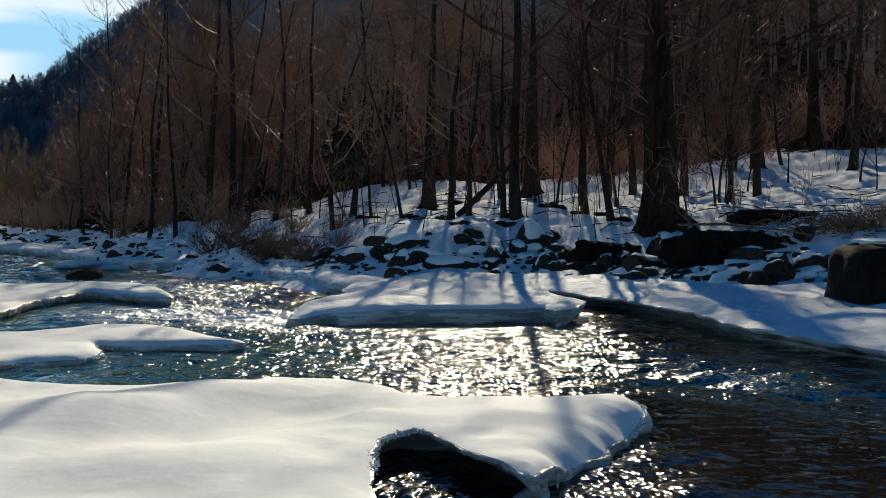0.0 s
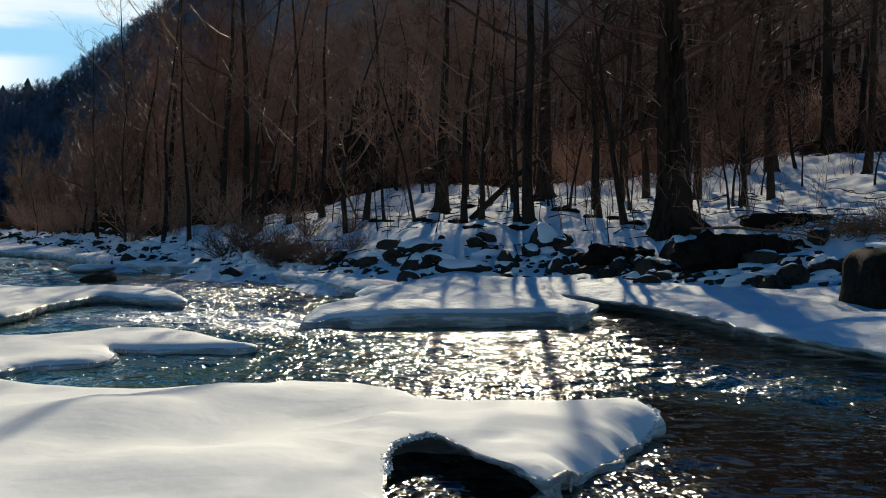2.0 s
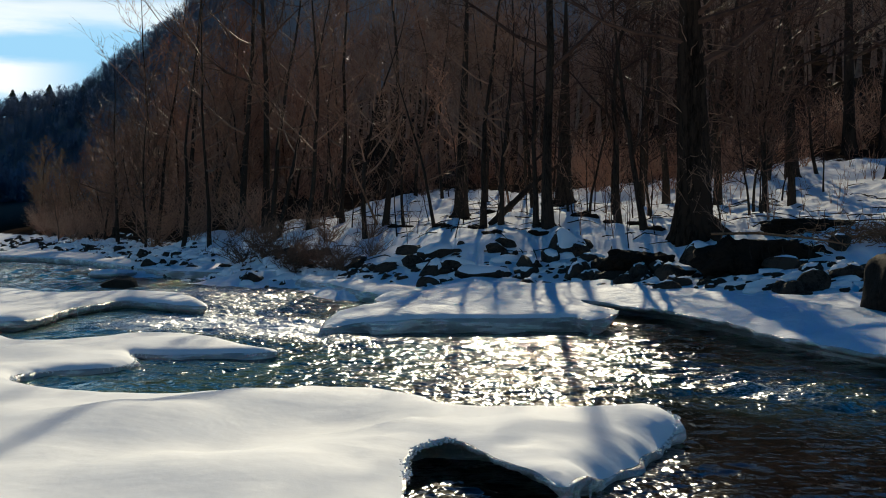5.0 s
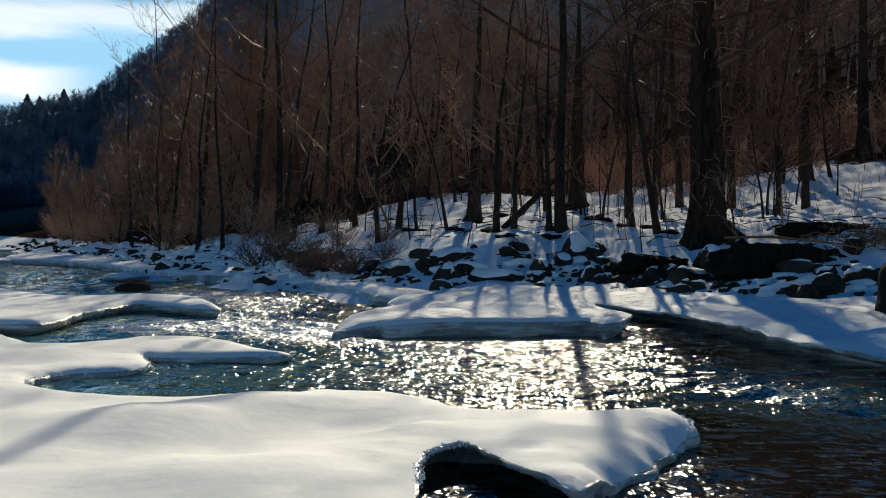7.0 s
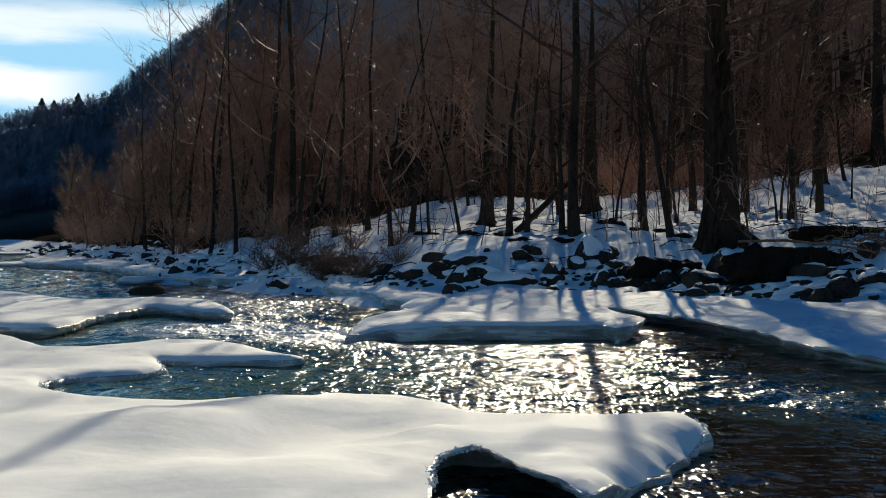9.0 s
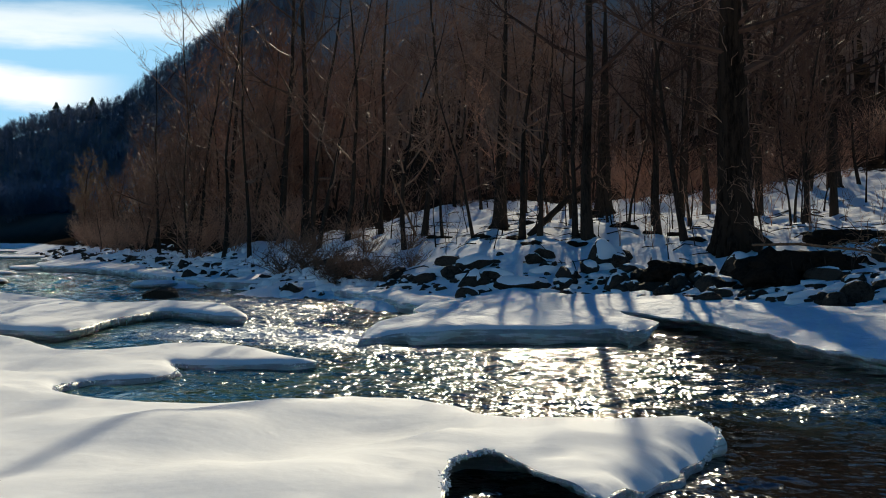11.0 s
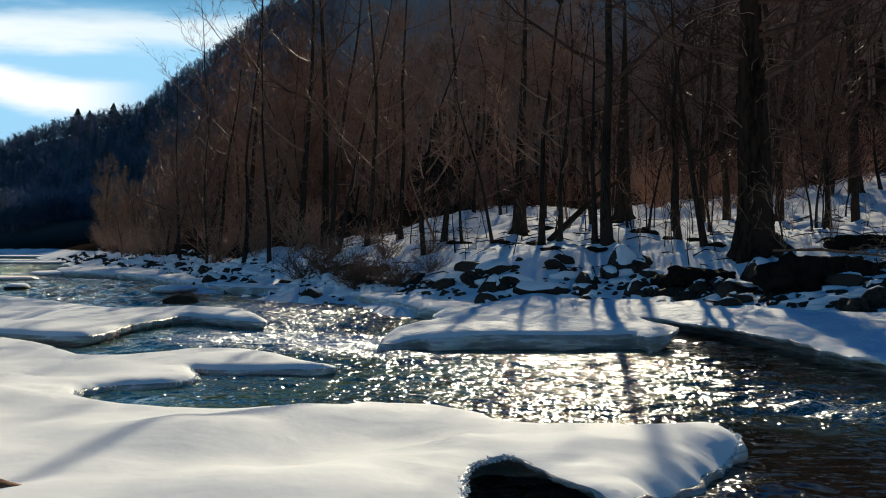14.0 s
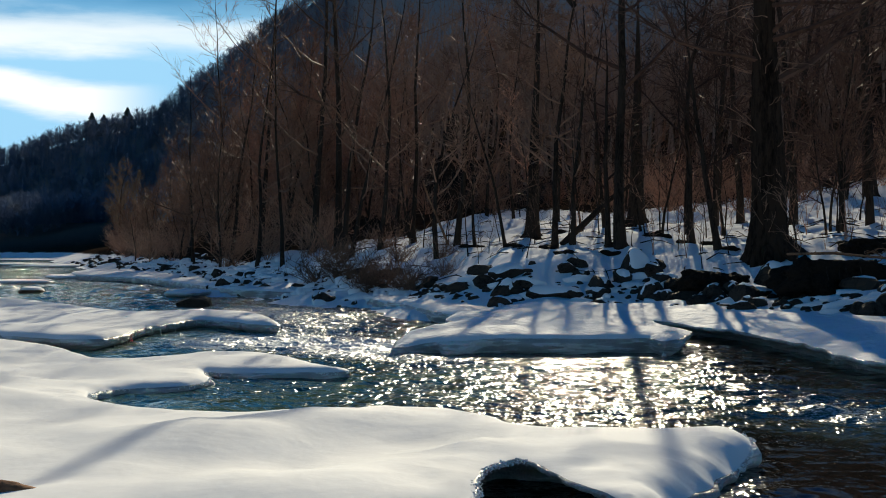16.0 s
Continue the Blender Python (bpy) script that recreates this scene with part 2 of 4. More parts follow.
def mesh_fast(name, verts, tris, mat, smooth=False):
    """A mesh from arrays of corners and triangles."""
    me = bpy.data.meshes.new(name)
    me.vertices.add(len(verts))
    me.vertices.foreach_set("co", np.asarray(verts, np.float32).ravel())
    me.loops.add(len(tris) * 3)
    me.loops.foreach_set("vertex_index", np.asarray(tris, np.int32).ravel())
    me.polygons.add(len(tris))
    me.polygons.foreach_set("loop_start", np.arange(0, len(tris) * 3, 3, dtype=np.int32))
    me.polygons.foreach_set("use_smooth", np.full(len(tris), smooth))
    me.materials.append(mat)
    me.update(calc_edges=True)
    me.validate()
    return me


def part(name, me, parent, label=""):
    ob = new(name, me)
    ob.parent = parent
    if label:
        ob["label"] = label
    return ob


def thing(name, m, label, category, group="", kind=""):
    ob = new(name)
    ob.empty_display_size = 0.1
    ob.matrix_world = m
    return tagged(ob, label, category, group, kind)


def polar_sheet(name, rings, bearings, height, mat, closed=False, middle=(0, 0)):
    """A sheet of ground or water on rings round the standing place."""
    r, b = np.meshgrid(rings, bearings, indexing="ij")
    x, y = r * np.sin(b) + middle[0], r * np.cos(b) + middle[1]
    z = height(x, y)
    nr, nb = r.shape
    idx = np.arange(nr * nb).reshape(nr, nb)
    nxt = np.roll(idx, -1, axis=1) if closed else idx[:, 1:]
    cur = idx if closed else idx[:, :-1]
    a0, a1, b0, b1 = cur[:-1], nxt[:-1], cur[1:], nxt[1:]
    tris = np.concatenate([np.stack([a0, b0, b1], -1).reshape(-1, 3), np.stack([a0, b1, a1], -1).reshape(-1, 3)])
    me = mesh_fast(name, np.stack([x, y, z], -1).reshape(-1, 3), tris[:, ::-1], mat, True)
    return me, x.ravel(), y.ravel()


def set_value(me, name, values):
    at = me.attributes.new(name, "FLOAT", "POINT")
    at.data.foreach_set("value", np.asarray(values, np.float32))


# ---- ground: one sheet to the horizon ----
bearings = np.concatenate([np.linspace(-0.62, 0.62, 420), np.linspace(0.66, 2 * np.pi - 0.66, 90)])
rings = np.concatenate([np.linspace(0.01, 20, 21), np.geomspace(20.5, 120, 200), np.geomspace(123, 700, 90), np.geomspace(740, 3200, 16)])
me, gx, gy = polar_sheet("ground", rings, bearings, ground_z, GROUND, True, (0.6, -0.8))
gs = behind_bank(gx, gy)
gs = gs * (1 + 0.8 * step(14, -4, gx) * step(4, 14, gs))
# litter spreads over snow beneath the wood, to carry that painted shade
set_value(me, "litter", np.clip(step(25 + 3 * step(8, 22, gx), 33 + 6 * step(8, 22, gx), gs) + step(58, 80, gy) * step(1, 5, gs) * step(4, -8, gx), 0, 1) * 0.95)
# share of the painted haze, growing with distance
set_value(me, "far_haze", step(230, 320, gy))
tagged(new("ground", me), "snow-covered river bank rising to a leaf-strewn wooded hillside with shade in its colour", "ground", kind="structure")


# ---- river ----
def water_z(x, y):
    d = np.hypot(x, y)
    rapid = 1.5 * np.exp(-((x - 4.6 + 0.22 * (y - 16.8)) / 1.3) ** 2 - ((y - 16.8) / 3.2) ** 2) + 0.9 * np.exp(-((x + 4.5) / 3.0) ** 2 - ((y - 32) / 9) ** 2)
    calm = 1 - 0.75 * np.exp(-((x + 3.8) / 1.6) ** 2 - ((y - 14.8) / 1.3) ** 2)
    rng = np.random.default_rng(11)
    z = np.zeros(x.shape)
    for k in range(60):
        w = 0.16 * (1.8 / 0.16) ** rng.uniform(0, 1)
        turn = rng.normal(1.5, 0.55)
        amp = 0.0042 * w ** 0.7 * (1 + 1.6 * step(30, 60, d)) * np.clip(w / np.minimum(0.02 * d, 0.3 + 0.006 * d) - 0.35, 0, 1)
        z += amp * np.sin((x * np.cos(turn) + y * np.sin(turn)) * 2 * np.pi / w + rng.uniform(0, 6.3) + 0.6 * np.sin(0.9 * x - 0.7 * y + k))
    calm *= (1 - 0.75 * step(2.4, 4.0, x) * step(15.5, 13, y)) * (1 - 0.6 * step(5.3, 6.5, x))
    return z * (0.8 + rapid) * calm


me, wx, wy = polar_sheet("river", np.concatenate([np.geomspace(2.0, 8, 40), np.geomspace(8.05, 46, 320), np.geomspace(46.3, 120, 120), np.geomspace(122, 600, 40)]),
                         np.concatenate([np.linspace(-1.2, -0.53, 30), np.linspace(-0.525, 0.45, 400), np.linspace(0.46, 1.2, 30)]), water_z, WATER)
foam = 0.6 * np.exp(-((wx + 4.8) / 2.8) ** 2 - ((wy - 34) / 9) ** 2) + 0.62 * np.exp(-((wx - 4.6 + 0.22 * (wy - 16.6)) / 1.3) ** 2 - ((wy - 16.6) / 2.8) ** 2) + 0.8 * np.exp(-((wx + 2.7) / 1.6) ** 2 - ((wy - 26.5) / 3.0) ** 2) + 0.5 * np.exp(-((wx + 0.8) / 1.2) ** 2 - ((wy - 24) / 0.8) ** 2) + 0.6 * np.exp(-((wx + 6.2) / 2.4) ** 2 - ((wy - 28) / 2.6) ** 2) + 0.7 * np.exp(-((wx + 8.5) / 3.5) ** 2 - ((wy - 42) / 7) ** 2)
tumble = np.exp(-((wx - 4.6 + 0.22 * (wy - 16.6)) / 1.5) ** 2 - ((wy - 16.6) / 3.3) ** 2)
set_value(me, "foam", foam)
set_value(me, "bed", np.clip(step(21, 13, wy) * step(-3.5, 0.5, wx) + 0.95 * step(2.8, 5.0, wx), 0, 1) * (1 - 0.8 * tumble))
set_value(me, "reach", step(34, 50, wy))
chop = (1 + 0.25 * np.exp(-((wx + 4.5) / 3.0) ** 2 - ((wy - 32) / 7) ** 2)) * (1 + 2.2 * step(36, 60, wy)) * (1 - 0.6 * np.exp(-((wx + 4.2) / 1.8) ** 2 - ((wy - 15.6) / 1.8) ** 2)) * (1 - 0.82 * step(1.8, 3.1, wx) * step(17.5, 14, wy)) * (1 - 0.75 * step(3.7, 5.0, wx) * step(16.5, 19, wy))
set_value(me, "chop", chop * (1 - tumble) + 0.8 * tumble)
tagged(new("river_water", me), "dark green-brown fast river glittering in low sun", "water", kind="structure")


# ---- snow-covered river ice ----
from mathutils.geometry import delaunay_2d_cdt


def smooth_loop(points, pitch, seed, rough):
    """A closed, rounded and slightly ragged outline through plan points."""
    p = np.array(points, float)
    out = []
    for i in range(len(p)):
        a, b, c, d = p[i - 1], p[i], p[(i + 1) % len(p)], p[(i + 2) % len(p)]
        n = max(2, int(np.hypot(*(c - b)) / pitch))
        for k in np.arange(n) / n:
            out.append(0.5 * (2 * b + (c - a) * k + (2 * a - 5 * b + 4 * c - d) * k ** 2 + (3 * b - a - 3 * c + d) * k ** 3))
    out = np.array(out)
    out[:, 0] += rough * (ripple(out[:, 0], out[:, 1], 0.7, seed) + 0.5 * ripple(out[:, 0], out[:, 1], 0.25, seed + 9))
    out[:, 1] += rough * (ripple(out[:, 0], out[:, 1], 0.7, seed + 1) + 0.5 * ripple(out[:, 0], out[:, 1], 0.25, seed + 8))
    return out


def loop_distance(px, py, loop):
    best = np.full(px.shape, 1e9)
    for a, b in zip(loop, np.roll(loop, -1, axis=0)):
        d = b - a
        k = np.clip(((px - a[0]) * d[0] + (py - a[1]) * d[1]) / max(d @ d, 1e-9), 0, 1)
        best = np.minimum(best, (px - a[0] - k * d[0]) ** 2 + (py - a[1] - k * d[1]) ** 2)
    return np.sqrt(best)


def ice_floe(name, outline, pitch, grid, top, edge, label, seed, rough=0.03, climb=0.0, swell=0.05, brow=0.05, sag=0.0, icicles=(), group="", dips=(), thin=(), snow=SNOW, shoulder=(), lump=1.0, rime=()):
    """Snow on river ice: a rounded snow cap over an undercut ice edge. top: height of the rim; edge: thickness of the ice."""
    loop = smooth_loop(outline, pitch, seed, rough)
    n = len(loop)
    area = np.sum(loop[:, 0] * np.roll(loop[:, 1], -1) - np.roll(loop[:, 0], -1) * loop[:, 1])
    if area < 0:
        loop = loop[::-1]
    tangent = np.roll(loop, -1, axis=0) - np.roll(loop, 1, axis=0)
    tangent /= np.maximum(np.hypot(tangent[:, 0], tangent[:, 1])[:, None], 1e-6)
    inward = np.stack([-tangent[:, 1], tangent[:, 0]], -1)
    lo, hi = loop.min(0), loop.max(0)
    extra = []
    for off in (0.04, 0.10, 0.2, 0.36):
        q = loop + inward * off
        keep = loop_distance(q[:, 0], q[:, 1], loop) > off * 0.93
        extra.append(q[keep])
    xs, ys = np.meshgrid(np.arange(lo[0], hi[0], grid), np.arange(lo[1], hi[1], grid * 1.3))
    rng = np.random.default_rng(seed)
    xs, ys = (xs + rng.uniform(-.2, .2, xs.shape) * grid).ravel(), (ys + rng.uniform(-.2, .2, ys.shape) * grid).ravel()
    d = loop_distance(xs, ys, loop)
    extra.append(np.stack([xs, ys], -1)[d > 0.42])
    pts = np.concatenate([loop] + extra)
    verts, _, faces, _, _, _ = delaunay_2d_cdt([Vector(p) for p in pts], [(i, (i + 1) % n) for i in range(n)], [], 1, 1e-5)
    v = np.array([(p[0], p[1]) for p in verts])
    d = loop_distance(v[:, 0], v[:, 1], loop)
    def eaten_at(px, py):
        return np.clip(1.4 * sum((np.exp(-((px - cx) ** 2 + (py - cy) ** 2) / rr ** 2) for cx, cy, rr in thin), np.zeros(px.shape)), 0, 1)

    def slope_at(px, py):
        return sum((amt * np.exp(-((px - cx) ** 2 + (py - cy) ** 2) / rr ** 2) for cx, cy, rr, amt in shoulder), np.zeros(px.shape))

    z = top - slope_at(v[:, 0], v[:, 1]) * np.exp(-(d / 0.28) ** 2) - 0.10 * (1 - 0.75 * eaten_at(v[:, 0], v[:, 1])) * np.exp(-d / 0.10) - brow * np.exp(-d / 0.45) + climb * d
    z += swell * step(0.1, 1.5, d) * ripple(v[:, 0], v[:, 1], 2.6, seed + 3) + (0.25 if snow is SNOW else 0.5) * swell * step(0.05, 0.5, d) * ripple(v[:, 0], v[:, 1], 0.8, seed + 4)
    def dip(px, py):
        low = sag * ripple(px, py, 1.7, seed + 7, 8)
        return low + sum((dz * np.exp(-((px - cx) ** 2 + (py - cy) ** 2) / rr ** 2) for cx, cy, rr, dz in dips), np.zeros(px.shape))

    z -= dip(v[:, 0], v[:, 1])
    ob = thing(name, Matrix(), label, "ice floe", group)
    part("snow_cap", mesh_from("snow_cap", np.column_stack([v, z]), faces, snow), ob)
    # ice edge: lip, bulging face, undercut
    x, y = loop[:, 0], loop[:, 1]
    rim = top - 0.10 - brow
    wob, wob2 = lump * ripple(x, y, 0.5 * lump, seed + 5), lump * ripple(x, y, 0.18 * lump, seed + 6)
    rows = [(0.03, rim - 0.003, 0), (-0.035, rim - 0.004, 0.012), (-0.05, rim - 0.25 * edge, 0.03), (-0.03, rim - 0.55 * edge, 0.045), (0.04, rim - 0.8 * edge, 0.04), (0.12, rim - edge, 0.02), (0.2, rim - edge - 0.05, 0.0)]
    V, Fc = [], []
    # where the water has eaten the ice thin, the lip is narrow and the hollow under it deep
    eaten = eaten_at(x, y)
    for k, (off, h, w) in enumerate(rows):
        q = loop + inward * (off + (w * wob + 0.4 * w * wob2) * (1 - 0.75 * eaten) + eaten * (0, 0.01, 0.03, 0.2, 0.3, 0.34, 0.34)[k])[:, None]
        h = h + eaten * (0.075, 0.075, 0.10, 0.16, 0.21, 0.22, -0.1)[k]
        V.append(np.column_stack([q, np.full(n, 0.0) + h - slope_at(x, y) - dip(x, y) + 0.35 * w * wob2]))
    for k in range(len(rows) - 1):
        for i in range(n):
            j = (i + 1) % n
            Fc.append((k * n + i, (k + 1) * n + i, (k + 1) * n + j, k * n + j))
    part("ice_edge", mesh_from("ice_edge", np.concatenate(V), Fc, ICE), ob, "grey glassy ice edge, undercut by the water")
    # crumbs of rime frozen to the lip, in stretches given by plan boxes
    crumbs, faces_of = [], []
    for x0, x1, y0, y1 in rime:
        for i in [i for i in range(n) if x0 < x[i] < x1 and y0 < y[i] < y1]:
            for _ in range(12):
                size, out = rng.uniform(0.005, 0.016), rng.uniform(-0.01, 0.04)
                level = rim + 0.075 * eaten[i] + rng.uniform(-0.045, 0.01) - float(slope_at(x[i:i + 1], y[i:i + 1])[0]) - float(dip(x[i:i + 1], y[i:i + 1])[0])
                c = np.array([x[i] + rng.normal(0, 0.015) - inward[i][0] * out, y[i] + rng.normal(0, 0.015) - inward[i][1] * out, level])
                turn = rng.normal(0, 1, (3, 3))
                turn = np.linalg.qr(turn)[0] * size * rng.uniform(0.6, 1.5, 3)
                b0 = len(crumbs) * 6
                crumbs.append(c + np.array([(1, 0, 0), (-1, 0, 0), (0, 1, 0), (0, -1, 0), (0, 0, 1), (0, 0, -1)]) @ turn)
                faces_of += [(b0 + p, b0 + q, b0 + r) for p, q, r in ((0, 2, 4), (2, 1, 4), (1, 3, 4), (3, 0, 4), (2, 0, 5), (1, 2, 5), (3, 1, 5), (0, 3, 5))]
    if crumbs:
        tagged(part("rime", mesh_fast("rime", np.concatenate(crumbs), np.array(faces_of), SNOW), ob, "white crumbs of rime along the lip"), kind="stuff")
    # icicles under the lip, in stretches given by plan boxes
    for x0, x1, y0, y1, count in icicles:
        inside = [i for i in range(n) if x0 < x[i] < x1 and y0 < y[i] < y1]
        for i in rng.choice(inside, min(count, len(inside)), replace=False) if inside else ():
            L, R = rng.uniform(0.06, 0.24), rng.uniform(0.012, 0.03)
            prof = [(R * 1.3, 0.02), (R, -0.2 * L), (R * 0.6, -0.6 * L), (0.002, -L)]
            vv = [(rr * math.cos(q), rr * math.sin(q), hh) for rr, hh in prof for q in np.arange(6) * math.pi / 3]
            ff = [(k * 6 + m, k * 6 + (m + 1) % 6, k * 6 + 6 + (m + 1) % 6, k * 6 + 6 + m) for k in range(3) for m in range(6)]
            ic = part("icicle", mesh_from("icicle", vv, [f[::-1] for f in ff], ICE), ob)
            ic.location = (x[i] - inward[i][0] * 0.02, y[i] - inward[i][1] * 0.02, rim - 0.03 - float(slope_at(x[i:i + 1], y[i:i + 1])[0]) - float(dip(x[i:i + 1], y[i:i + 1])[0]))
    return ob


NEAR_FLOE = [(-15.15, 27.1), (-11.9, 26.05), (-10.4, 25.4), (-8.7, 23.9), (-7.6, 22.4), (-6.95, 21.9), (-6.1, 22.5), (-5.35, 23.3), (-4.05, 22.8), (-3.1, 21.3), (-2.7, 20.7), (-2.45, 20.5), (-2.65, 20.35), (-3.2, 20.4), (-3.8, 20.4), (-4.5, 20.4), (-4.95, 20.6), (-4.6, 19.4), (-4.65, 18.75), (-5.0, 18.35), (-5.5, 18.05), (-5.76, 17.59), (-5.75, 17.03), (-5.36, 16.07), (-4.44, 15.0), (-3.22, 14.36), (-2.38, 14.52),
             (-1.27, 14.57), (-0.53, 14.36), (0.0, 13.83), (0.42, 13.2), (1.32, 13.15), (1.9, 13.09), (2.38, 13.09), (2.56, 12.88), (2.57, 12.36), (2.27, 11.65), (1.88, 10.87), (1.53, 10.25), (1.16, 9.45), (1.06, 9.29), (0.95, 9.5), (0.63, 10.08), (0.34, 10.88), (0.19, 11.09), (-0.04, 10.77), (-0.14, 10.35), (-0.14, 9.61), (-0.11, 8.45), (0.32, 6.34), (1.58, 3.8), (2.5, 1.4), (-9.0, 1.2), (-16.9, 8.45)]
ice_floe("near_ice_shelf", NEAR_FLOE, 0.085, 0.28, 0.32, 0.25, "thick sunlit snow on broad river ice with a hollow bay", 21, 0.017, 0.0, 0.072, 0.015,
         dips=[(-5.2, 19.6, 4.2, 0.14), (2.59, 12.7, 0.5, -0.05), (-0.63, 13.95, 1.15, -0.045)],
         shoulder=[(1.5, 10.2, 0.4, 0.12), (1.88, 10.85, 0.52, 0.14), (2.3, 11.75, 0.52, 0.14)], thin=[(0.21, 10.9, 0.8), (0.7, 10.05, 0.44), (-0.16, 9.8, 0.95)],
         icicles=[(1.15, 2.65, 9.1, 11.6, 9)], rime=[(2.2, 2.8, 11.2, 13.3), (-0.5, 0.3, 9.2, 11.3), (-3.0, -2.2, 20.0, 21.6), (-5.2, -4.4, 18.4, 20.8), (-6.0, -5.2, 16.0, 18.2)])
UPSTREAM_FLOE = [(-26.3, 47.0), (-20.8, 45.5), (-17.1, 43.5), (-14.9, 40.9), (-12.9, 38.3), (-10.8, 35.6), (-9.65, 35.6), (-8.2, 35.9), (-7.2, 35.6), (-6.1, 33.0), (-5.55, 30.8), (-6.3, 31.2),
                 (-7.3, 32.5), (-8.2, 33.0), (-8.5, 31.2), (-8.65, 29.4), (-8.4, 26.9), (-8.6, 25.9), (-9.4, 25.9), (-10.9, 26.75), (-13.7, 28.6), (-17, 30.3)]
ice_floe("upstream_ice_floe", UPSTREAM_FLOE, 0.2, 0.6, 0.38, 0.22, "snow-topped ice floe with icicles along its lip", 34, 0.03, 0.0, 0.06,
         icicles=[(-9.2, -7.0, 26.5, 33.5, 40)])
FAR_SHELF = [(-28.3, 81.8), (-24.5, 77.2), (-21.2, 73.1), (-16.9, 65.0), (-12.4, 55.3), (-9.25, 51.8), (-6.65, 50.5), (-5.1, 48.1), (-4.3, 43.5), (-3.1, 40.5), (-1.55, 35.3),
             (-1.1, 34.1), (-1.25, 32.0), (-0.9, 30.1), (-1.4, 28.6), (-1.95, 27.1), (-2.05, 25.0), (-1.45, 25.6), (-0.75, 25.1), (0.2, 25.4), (1.35, 25.25), (2.55, 25.4), (3.15, 25.6),
             (3.45, 24.65), (4.3, 26.9), (4.3, 29.4), (4.0, 31.0), (4.85, 30.1), (5.45, 28.2), (6.0, 25.0), (6.25, 21.9), (6.65, 20.05), (6.95, 19.0), (7.3, 17.9), (7.8, 16.6)]
FAR_SHELF += [(9.5, 14), (16, 13), (24, 26), (13, 34), (8, 39), (-1, 43), (-6, 54), (-11, 62), (-20, 82), (-27, 92), (-32, 92)]
# along the dark channel the shelf is low and eaten thin from below
CHANNEL = [(4.2, 30.2), (5.3, 28.5), (5.95, 25.5), (6.2, 22.8), (6.6, 20.4), (7.1, 18.6), (7.6, 17.0), (8.6, 15.4)]
channel = [(float(np.interp(k, range(8), [p[0] for p in CHANNEL])), float(np.interp(k, range(8), [p[1] for p in CHANNEL]))) for k in np.linspace(0, 7, 15)]
ice_floe("far_ice_shelf", FAR_SHELF, 0.17, 0.6, 0.44, 0.36, "snow-covered ice shelf along the stony far bank", 47, 0.014, 0.035, 0.085, 0.02, 0.015, snow=CRUST, lump=1.9,
         dips=[(-2.0, 25.4, 1.2, 0.19)] + [(x, y, 1.4, 0.055) for x, y in channel], thin=[(x, y, 1.3) for x, y in channel])

# ---- trees ----
class Wood:
    """Collects tapered tubes."""

    def __init__(self):
        self.v, self.t, self.count = [], [], 0

    def tube(self, path, radii, sides):
        path, radii = np.asarray(path, float), np.asarray(radii, float)
        tan = np.gradient(path, axis=0)
        tan /= np.maximum(np.linalg.norm(tan, axis=1)[:, None], 1e-9)
        ref = np.where(np.abs(tan[:, 2:3]) > 0.9, [[1.0, 0, 0]], [[0, 0, 1.0]])
        u = np.cross(tan, ref)
        u /= np.maximum(np.linalg.norm(u, axis=1)[:, None], 1e-9)
        w = np.cross(tan, u)
        ang = np.arange(sides) * 2 * np.pi / sides
        ring = path[:, None] + radii[:, None, None] * (u[:, None] * np.cos(ang)[None, :, None] + w[:, None] * np.sin(ang)[None, :, None])
        n = len(path)
        idx = self.count + np.arange(n * sides).reshape(n, sides)
        a, b = idx[:-1], idx[1:]
        a1, b1 = np.roll(a, -1, 1), np.roll(b, -1, 1)
        self.v.append(ring.reshape(-1, 3))
        self.t += [np.stack([a, b, b1], -1).reshape(-1, 3), np.stack([a, b1, a1], -1).reshape(-1, 3)]
        self.count += n * sides

    def mesh(self, name, mat, smooth=True):
        return mesh_fast(name, np.concatenate(self.v), np.concatenate(self.t)[:, ::-1], mat, smooth)


def bend(rng, start, way, length, n, wander, lift):
    """A path that wanders and turns upwards or downwards."""
    p, out = np.array(start, float), [np.array(start, float)]
    d = np.array(way, float)
    for _ in range(n):
        d = d + rng.normal(0, wander, 3) + [0, 0, lift]
        d /= np.linalg.norm(d)
        p = p + d * length / n
        out.append(p.copy())
    return np.array(out)


